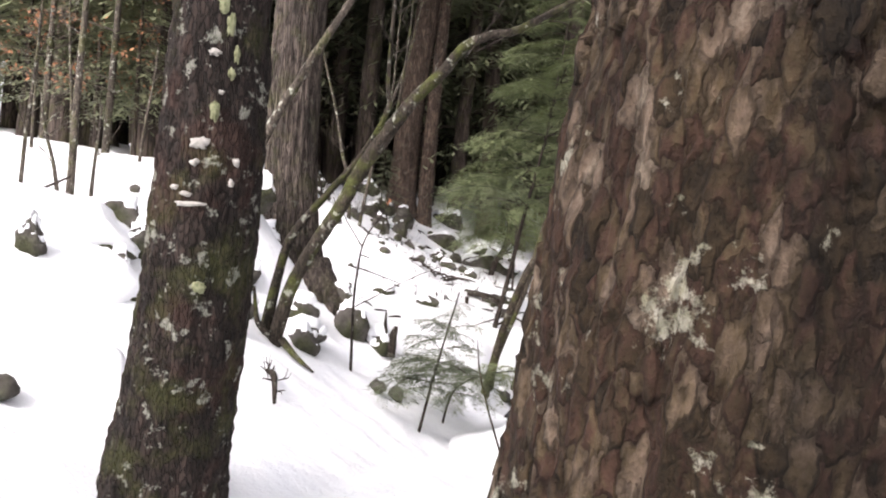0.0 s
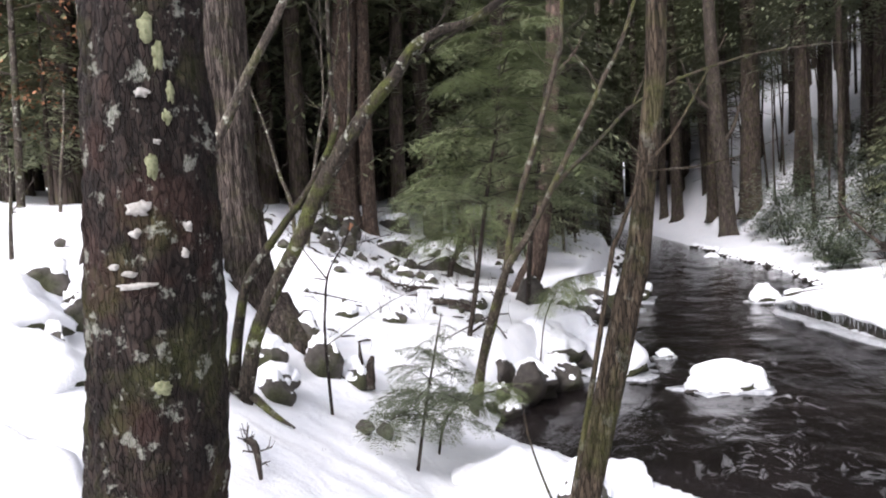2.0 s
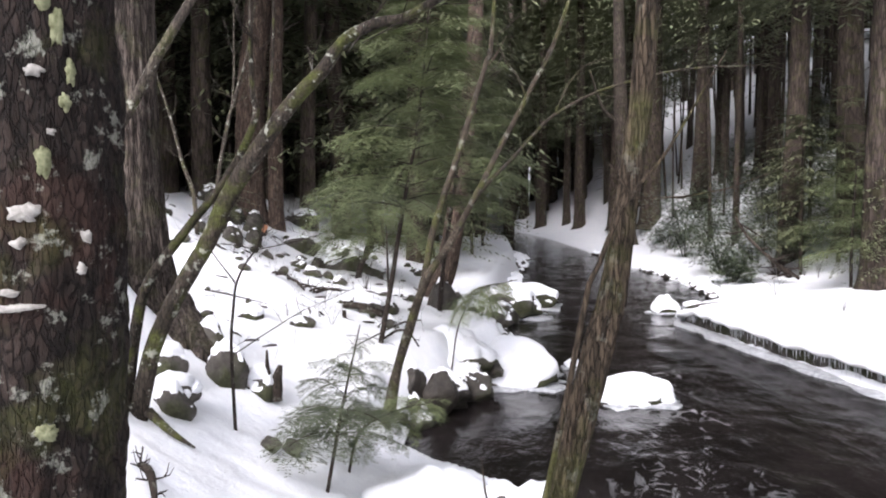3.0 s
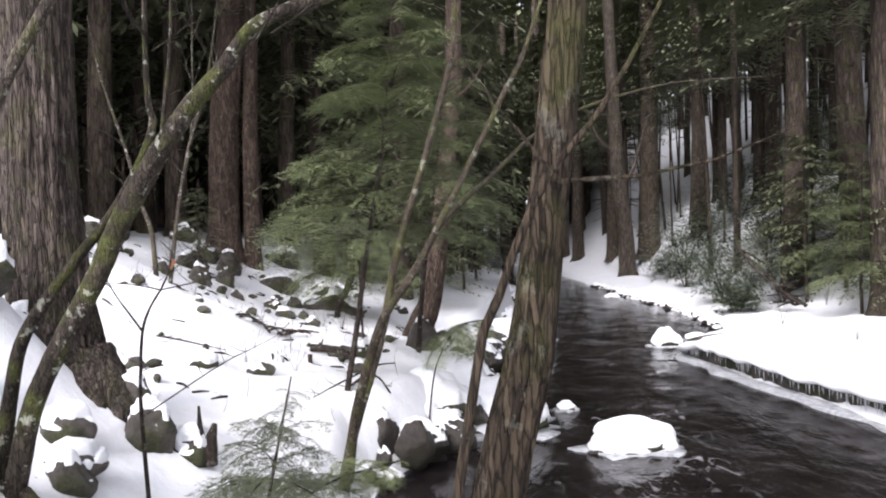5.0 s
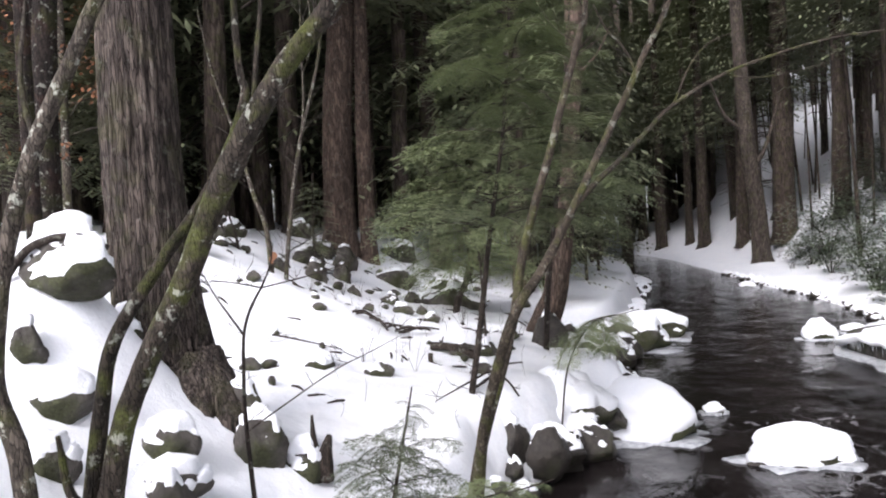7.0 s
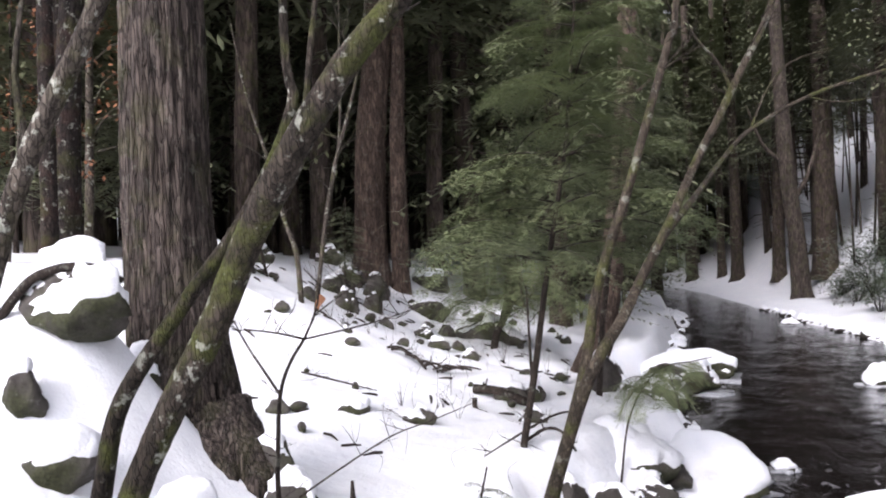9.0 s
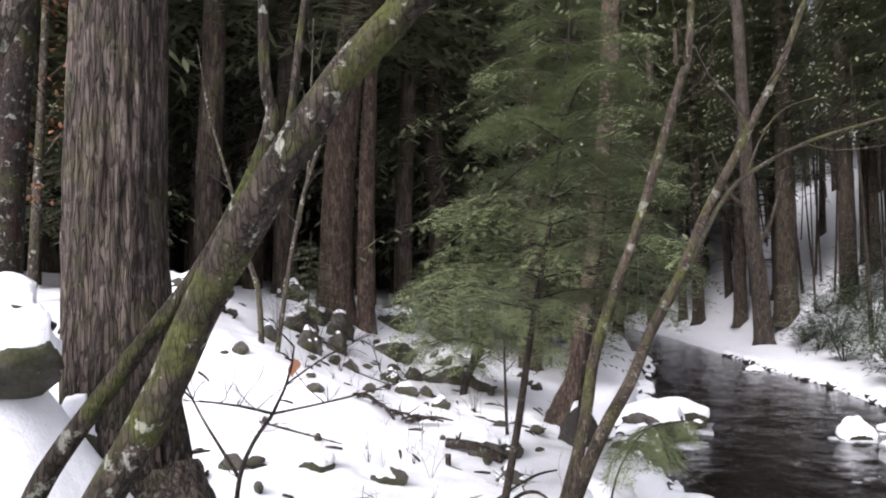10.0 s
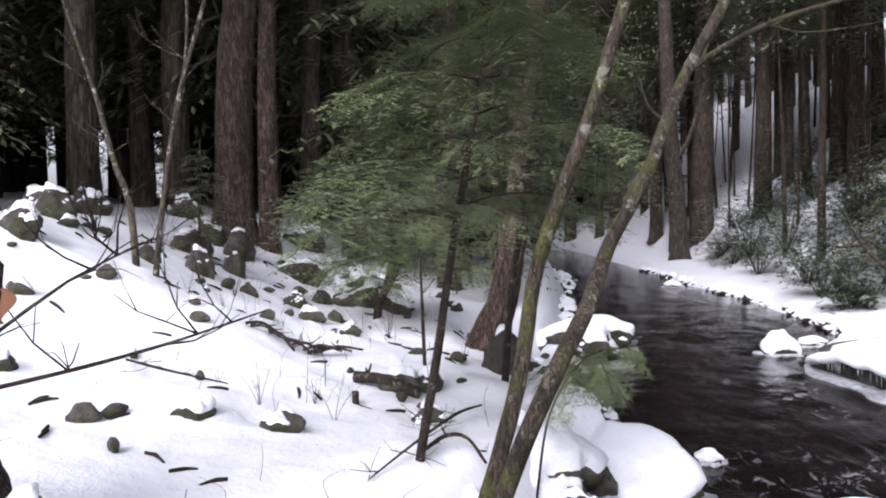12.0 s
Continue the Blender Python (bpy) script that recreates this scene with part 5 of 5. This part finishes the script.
# ---- the woods behind ----
def crown_mesh(seed, high, wide, rows, size, blade=0.10):
    """A whole hemlock crown of many drooping sprays, thinning to its tip."""
    r = random.Random(seed)
    verts, faces = [], []
    for k in range(rows):
        u = r.random() ** 0.85
        z = u * high
        reach = wide * (1 - u) ** 0.75 * r.uniform(0.55, 1.1) + 0.25
        a = r.uniform(0, 2 * math.pi)
        out = Vector((math.cos(a), math.sin(a), 0))
        side = Vector((-out.y, out.x, 0))
        for j in range(9):
            t = 0.18 + 0.82 * j / 8
            p = out * reach * t + Vector((0, 0, z - 0.30 * reach * t * t + 0.12 * reach * t))
            for s in (1, -1):
                way = (out * r.uniform(0.4, 0.9) + side * s * r.uniform(0.5, 1.0) + Vector((0, 0, r.uniform(-.55, .05)))).normalized()
                sliver(verts, faces, p, way, way.cross(Vector((0, 0, 1))).normalized(), size * r.uniform(0.6, 1.2) * (1.15 - 0.5 * t), size * blade)
    return mesh_of("crown", verts, faces, NEEDLES_FAR, False)


def far_trunk_mesh(seed, high, r0):
    return mesh_of("trunk", *tube([(0, 0, -0.4), (0.02, 0, 1), (0.1 * math.sin(seed), 0.1, high * 0.5), (0.2 * math.sin(seed * 2), 0.1, high)], [r0 * 1.3, r0, r0 * 0.8, r0 * 0.3], 12, 0.5, furrowed(seed, 0.08, 3, 0.8)), BARK_FAR)


def dead_limbs_mesh(seed, lo, hi, reach):
    r = random.Random(seed)
    ps = []
    for k in range(48):
        z, a = r.uniform(lo, hi), r.uniform(0, 6.28)
        n = reach * r.uniform(0.4, 1.0)
        ps.append(tube([(0, 0, z), (math.cos(a) * n * 0.5, math.sin(a) * n * 0.5, z + 0.02), (math.cos(a) * n, math.sin(a) * n, z - 0.15 * n)], [0.022, 0.006], 4, 0.5))
    return mesh_of("dead_limbs", *joined(ps), BARK_FAR)


CROWNS = [crown_mesh(k, 10.0, 2.7, 250, 0.52, 0.085) for k in range(3)]
FAR_CROWNS = [crown_mesh(20 + k, 10.0, 2.8, 95, 0.95, 0.16) for k in range(3)]
TRUNKS = [far_trunk_mesh(k, 12.5, 0.19 + 0.03 * k) for k in range(3)]
DEAD_LIMBS = [dead_limbs_mesh(k, 1.2, 5.5, 1.5) for k in range(2)]
kinds = []

# the brown twin trunks and others at the wood's edge
for k, (x, y, top, r, bark) in enumerate(((-5.40, 19.4, -4.95, 0.33, BARK_RED), (-4.80, 19.5, -4.62, 0.17, BARK_RED), (-4.45, 21.0, -4.2, 0.19, BARK_FAR),
                                          (-6.9, 20.5, -6.8, 0.25, BARK_FAR), (-7.8, 18.8, -7.6, 0.26, BARK_FAR), (-9.4, 17.5, -9.3, 0.22, BARK_RED), (-3.3, 24.0, -3.1, 0.2, BARK_FAR),
                                          (-6.5, 12.1, -5.9, 0.15, BARK_CHERRY), (-7.3, 12.9, -7.0, 0.13, BARK_CHERRY), (-5.92, 11.2, -5.8, 0.085, BARK_CHERRY),
                                          (6.5, 41.3, 6.1, 0.40, BARK_RIDGED), (8.0, 43.9, 8.2, 0.55, BARK_FAR), (7.0, 50.5, 7.2, 0.36, BARK_FAR), (9.6, 39.8, 9.7, 0.36, BARK_FAR),
                                          (11.0, 40.9, 11.1, 0.21, BARK_FAR), (11.2, 39.2, 11.0, 0.16, BARK_FAR), (11.4, 36.7, 11.6, 0.30, BARK_FAR), (9.1, 26.5, 9.3, 0.34, BARK_FAR), (10.3, 25.2, 10.2, 0.40, BARK_FAR),
                                          (8.7, 20.0, 8.8, 0.36, BARK_FAR), (0.6, 68.0, 0.8, 0.45, BARK_FAR), (3.2, 66.0, 3.4, 0.42, BARK_FAR), (5.6, 58.0, 5.7, 0.40, BARK_FAR), (8.9, 49.1, 9.0, 0.45, BARK_FAR), (8.8, 31.2, 8.9, 0.12, BARK_FAR),
                                          (11.4, 43.5, 11.5, 0.21, BARK_FAR), (11.9, 41.5, 11.8, 0.24, BARK_FAR), (12.3, 46.0, 12.5, 0.22, BARK_FAR), (11.2, 34.6, 11.3, 0.26, BARK_FAR), (12.2, 35.1, 12.1, 0.26, BARK_FAR),
                                          (13.5, 36.4, 13.6, 0.18, BARK_FAR), (12.9, 32.9, 13.0, 0.19, BARK_FAR), (5.0, 62.0, 5.1, 0.3, BARK_FAR), (2.0, 72.0, 2.1, 0.4, BARK_FAR))):
    z = ground_z(x, y) - 0.2
    h = 21 if y > 14 else 14
    made = tree("tall_conifer" if bark is not BARK_RIDGED else "bare_tree",
         {BARK_CHERRY: "dark slim forest trunk at the edge of the snow", BARK_RED: "tall reddish-brown conifer trunk at the wood's edge", BARK_FAR: "tall dark forest tree trunk rising from snow", BARK_RIDGED: "tall grey-brown bare trunk on the far bank"}[bark],
         (x, y, z + 0.2), [(x, y, z), (x + (top - x) * 0.06, y, z + 0.7), (x + (top - x) * 0.3, y, z + 3), (top, y, z + 7), (top + (top - x) * 0.6, y, z + h)],
         [r * 1.35, r * 1.02, r * 0.92, r * 0.8, r * 0.45], bark, 40 if y < 30 else 22, 0.12, flared(furrowed(k * 3.1, 0.08, 4.0, 0.9), 4, 0.22, 0.35, k), group="trunks at the wood's edge")


    if bark is BARK_RIDGED:
        for q, rr in (([(0, 0, 4.2), (0.7, -0.1, 5.2), (1.5, -0.2, 7.5)], [0.14, 0.10, 0.04]), ([(-0.2, 0, 6.0), (-0.9, 0, 6.8), (-1.5, 0, 8.6)], [0.12, 0.08, 0.03])):
            v, f = tube([Vector(p) + Vector(((top - x) * min(p[2] / 7, 1), 0, 0)) for p in q], rr, 10, 0.2)
            part("branch", mesh_of("branch", v, f, bark), made)
    if bark is not BARK_RIDGED:
        s = 1.0 if y > 14 else 0.7
        part("crown", CROWNS[k % 3], made, m=pose(top - x, 0, 5.2 if x < 0 else 6.6, 0, 0, k * 50) @ Matrix.Scale(s * 1.15, 4))


for k in range(3):
    for low_, leaf in ((1.6, CROWNS), (3.0, CROWNS), (4.6, CROWNS), (1.6, FAR_CROWNS)):
        t = thing("forest_hemlock", (0, 0, 0), "tall dark hemlock in the woods behind", "tree", "hemlocks of the dark wood")
        part("trunk", TRUNKS[k], t)
        part("crown", leaf[k], t, m=Matrix.Translation((0, 0, low_)))
        tagged(part("dead_branchwork", DEAD_LIMBS[k % 2], t), kind="stuff")
        kinds.append(t)
fr = random.Random(21)
spots = []
FAR_PLACES = []


def free(x, y, gap):
    if shore(LEFT, y) - 1.2 < x < shore(RIGHT, y) + 1.2:
        return False
    return all((x - a) ** 2 + (y - b) ** 2 > gap * gap for a, b in spots)


def stand(count, x0, x1, y0, y1, gap, low_only=None, rule=None):
    made = 0
    for _ in range(count * 12):
        if made >= count:
            return
        x, y = fr.uniform(x0, x1), fr.uniform(y0, y1)
        if not free(x, y, gap) or (rule and not rule(x, y)):
            continue
        spots.append((x, y))
        k = fr.randrange(3) * 4 + (fr.randrange(2) if low_only is None else low_only)
        s = fr.uniform(0.8, 1.25)
        m = pose(x, y, ground_z(x, y), fr.uniform(-2, 2), fr.uniform(-2, 2), fr.uniform(0, 360)) @ Matrix.Diagonal((s * 1.1, s * 1.1, s * fr.uniform(1.35, 1.75), 1))
        if low_only == 3:
            FAR_PLACES.append((k // 4, m))
        else:
            c = copy_thing(kinds[k], Matrix.Identity(4))
            c.matrix_basis = m
        made += 1


stand(26, -13, -1.6, 21.5, 30, 1.3, 0, lambda x, y: x < shore(LEFT, y) - 2.2)
stand(34, -22, -1, 28, 46, 1.6, None, lambda x, y: x < shore(LEFT, y) - 2)
stand(16, -24, -8.5, 14, 24, 1.5, 0, lambda x, y: x < -6 - 0.16 * y)
stand(16, 9, 34, 40, 70, 2.4, 2)
stand(10, 13, 30, 18, 34, 2.4, 2)
stand(24, -34, -4, 46, 80, 2.2, 3)
# unseen trees behind the walk's start, added for bounced and reflected light
stand(14, -32, 32, -42, -14, 2.6, 3)
stand(22, -16, -2, 58, 78, 1.5, 3)
stand(26, -2, 14, 66, 84, 1.8, 1)
stand(5, 5.5, 9, 44, 60, 1.6, 2, lambda x, y: x > shore(RIGHT, y) + 0.8)
stand(14, -5, 0, 38, 58, 1.4, 0)
stand(24, -30, -11, 16, 34, 1.5, 0)
# mostly out of view: added so the brook reflects dark crowns, not sky
stand(12, 10.5, 22, 5, 30, 1.9, 2)
stand(44, -45, 40, 80, 108, 2.2, 3)
stand(30, -60, -24, 8, 70, 2.4, 3)
stand(10, -4, -1.2, 23, 46, 2.2, 2)
stand(16, -14, -5, 30, 44, 1.2, 0)
stand(18, -26, -13, 20, 40, 1.1, 0)
stand(14, 7, 34, 52, 74, 2.6, 2)
stand(8, 14, 30, 28, 46, 2.4, 2)
stand(26, 10, 50, 70, 100, 2.4, 3)


def many(name, meshes, places, lift, mat):
    """One mesh of many far trees' parts, each at its place."""
    verts, faces, at = [], [], 0
    for k, m in places:
        me = meshes[k]
        co = np.empty(len(me.vertices) * 3)
        me.vertices.foreach_get("co", co)
        mm = np.array(m @ Matrix.Translation((0, 0, lift)))
        co = co.reshape(-1, 3) @ mm[:3, :3].T + mm[:3, 3]
        verts.append(co)
        faces += [tuple(at + i for i in p.vertices) for p in me.polygons]
        at += len(co)
    me = bpy.data.meshes.new(name)
    me.from_pydata(np.concatenate(verts), [], faces)
    me.materials.append(mat)
    return me


for j in range(11):
    FAR_PLACES.append((j % 3, pose(-6.0 + 1.3 * j, 77 + 3 * math.sin(j * 2.1), ground_z(-6.0 + 1.3 * j, 77), 0, 0, j * 50) @ Matrix.Diagonal((1.7, 1.7, 2.8, 1))))
# also holds the unseen trees added behind the start
woods = tagged(new("distant_woods"), "dense dark hemlock woods closing off the distance, some added unseen", "woods", kind="stuff")
part("trunk", many("trunk", TRUNKS, FAR_PLACES, 0.0, BARK_FAR), woods)
part("crown", many("crown", FAR_CROWNS, FAR_PLACES, 1.6, NEEDLES_FAR), woods)
for t in kinds:
    for o in (*t.children_recursive, t):
        bpy.data.objects.remove(o)

# slim dead poles between them
pole_mesh = [mesh_of("pole", *tube([(0, 0, -0.3), (0.05 * k, 0, 3), (0.2 * math.sin(k), 0.1, 8)], [0.07, 0.06, 0.03], 7, 0.6), BARK_FAR) for k in range(3)]
for k in range(180):
    x, y = (fr.uniform(8, 28), fr.uniform(30, 66)) if k % 2 else (fr.uniform(-12, 3), fr.uniform(24, 52))
    if not free(x, y, 0.4):
        continue
    ob = new("young_forest_tree", pole_mesh[k % 3])
    ob.matrix_basis = pose(x, y, ground_z(x, y), fr.uniform(-4, 4), fr.uniform(-4, 4), fr.uniform(0, 360)) @ Matrix.Scale(fr.uniform(0.6, 1.4), 4)
    tagged(ob, "slim dark young tree stem in the woods", "tree", "slim stems in the wood")


# ---- young conifers and a beech with its dry leaves, beyond the snowy rise ----
def leafy_beech(x, y, seed):
    r = random.Random(seed)
    z = ground_z(x, y)
    path = [(x, y, z - 0.2), (x + 0.1, y, z + 2), (x + 0.2, y, z + 5), (x + 0.3, y, z + 8)]
    t = tree("beech_tree", "young beech still holding dry orange leaves", (x, y, z), path, [0.07, 0.06, 0.04, 0.02], BARK_PALE, 10, 0.3)
    leaves, lf, ps = [], [], []
    for k in range(30):
        a, h = r.uniform(0, 6.28), r.uniform(1.0, 6.0)
        n = r.uniform(0.6, 1.7)
        p = [Vector((0.2, 0, h)), Vector((math.cos(a) * n * 0.5, math.sin(a) * n * 0.5, h + 0.2)), Vector((math.cos(a) * n, math.sin(a) * n, h + 0.25))]
        ps.append(tube(p, [0.014, 0.005], 4, 0.3))
        for _ in range(24):
            c = p[1].lerp(p[2], r.uniform(0, 1.05)) + Vector((r.gauss(0, .12), r.gauss(0, .12), r.gauss(0, .08)))
            b = r.uniform(0, 6.28)
            way = Vector((math.cos(b), math.sin(b), r.uniform(-1.2, 0))).normalized()
            sliver(leaves, lf, c, way, way.cross(Vector((0.3, 0.2, 1))).normalized(), r.uniform(0.09, 0.13), 0.030)
    tagged(part("branchwork", mesh_of("branchwork", *joined(ps), BARK_PALE), t), kind="stuff")
    tagged(part("leaves", mesh_of("leaves", leaves, lf, BEECH, False), t, "dry orange-brown leaves"), kind="stuff")


for k, (x, y) in enumerate(((-10.2, 15.6), (-12.6, 17.0), (-7.9, 14.2), (-14.6, 18.0), (-9.0, 13.2), (-11.2, 14.0))):
    leafy_beech(x, y, 60 + k)
small = [crown_mesh(80 + k, 3.4, 1.5, 120, 0.30) for k in range(2)]
for k, (x, y, s, up) in enumerate(((-9.0, 14.0, 0.9, 0.9), (-10.6, 14.8, 1.1, 1.0), (-12.2, 15.6, 1.1, 1.1), (-8.0, 15.5, 1.0, 0.9), (-13.8, 16.2, 1.2, 1.1), (-11.4, 17.0, 1.1, 1.0), (-9.6, 16.4, 1.2, 1.0),
                                   (-4.9, 16.8, 0.4, 0.3), (-3.7, 22.6, 0.9, 0.7), (-1.5, 23.0, 0.9, 0.6), (-0.9, 20.5, 0.8, 0.5), (-0.6, 26.0, 1.0, 0.6), (-0.4, 30.0, 1.1, 0.7), (-2.4, 26.0, 1.0, 0.7), (9.0, 20.0, 0.8, 0.5), (10.4, 23.5, 0.9, 0.6), (8.9, 27.0, 0.9, 0.6), (8.6, 24.3, 1.1, 0.9), (10.4, 28.5, 1.2, 1.2),
                                   *((-20.0 + 1.25 * j + math.sin(j * 2.7), 50 + 4 * math.sin(j * 1.9), 2.0 + 0.3 * math.sin(j), 0.7) for j in range(16)),
                                   *((-8.0 + 1.1 * j, 67 + 2.5 * math.sin(j * 2.3), 2.2 + 0.3 * math.sin(j * 1.7), 0.8) for j in range(7)))):
    z = ground_z(x, y)
    t = thing("young_conifer", (x, y, z), "young green conifer growing in the snow", "conifer")
    v, f = tube([(0, 0, -0.2), (0, 0, 2.0 * s), (0.05, 0, 3.6 * s + up)], [0.05 * s, 0.04 * s, 0.01], 8, 0.3)
    part("trunk", mesh_of("trunk", v, f, BARK_FAR), t)
    part("crown", small[k % 2], t, m=pose(0, 0, up * 0.8, 0, 0, k * 77) @ Matrix.Scale(s, 4))
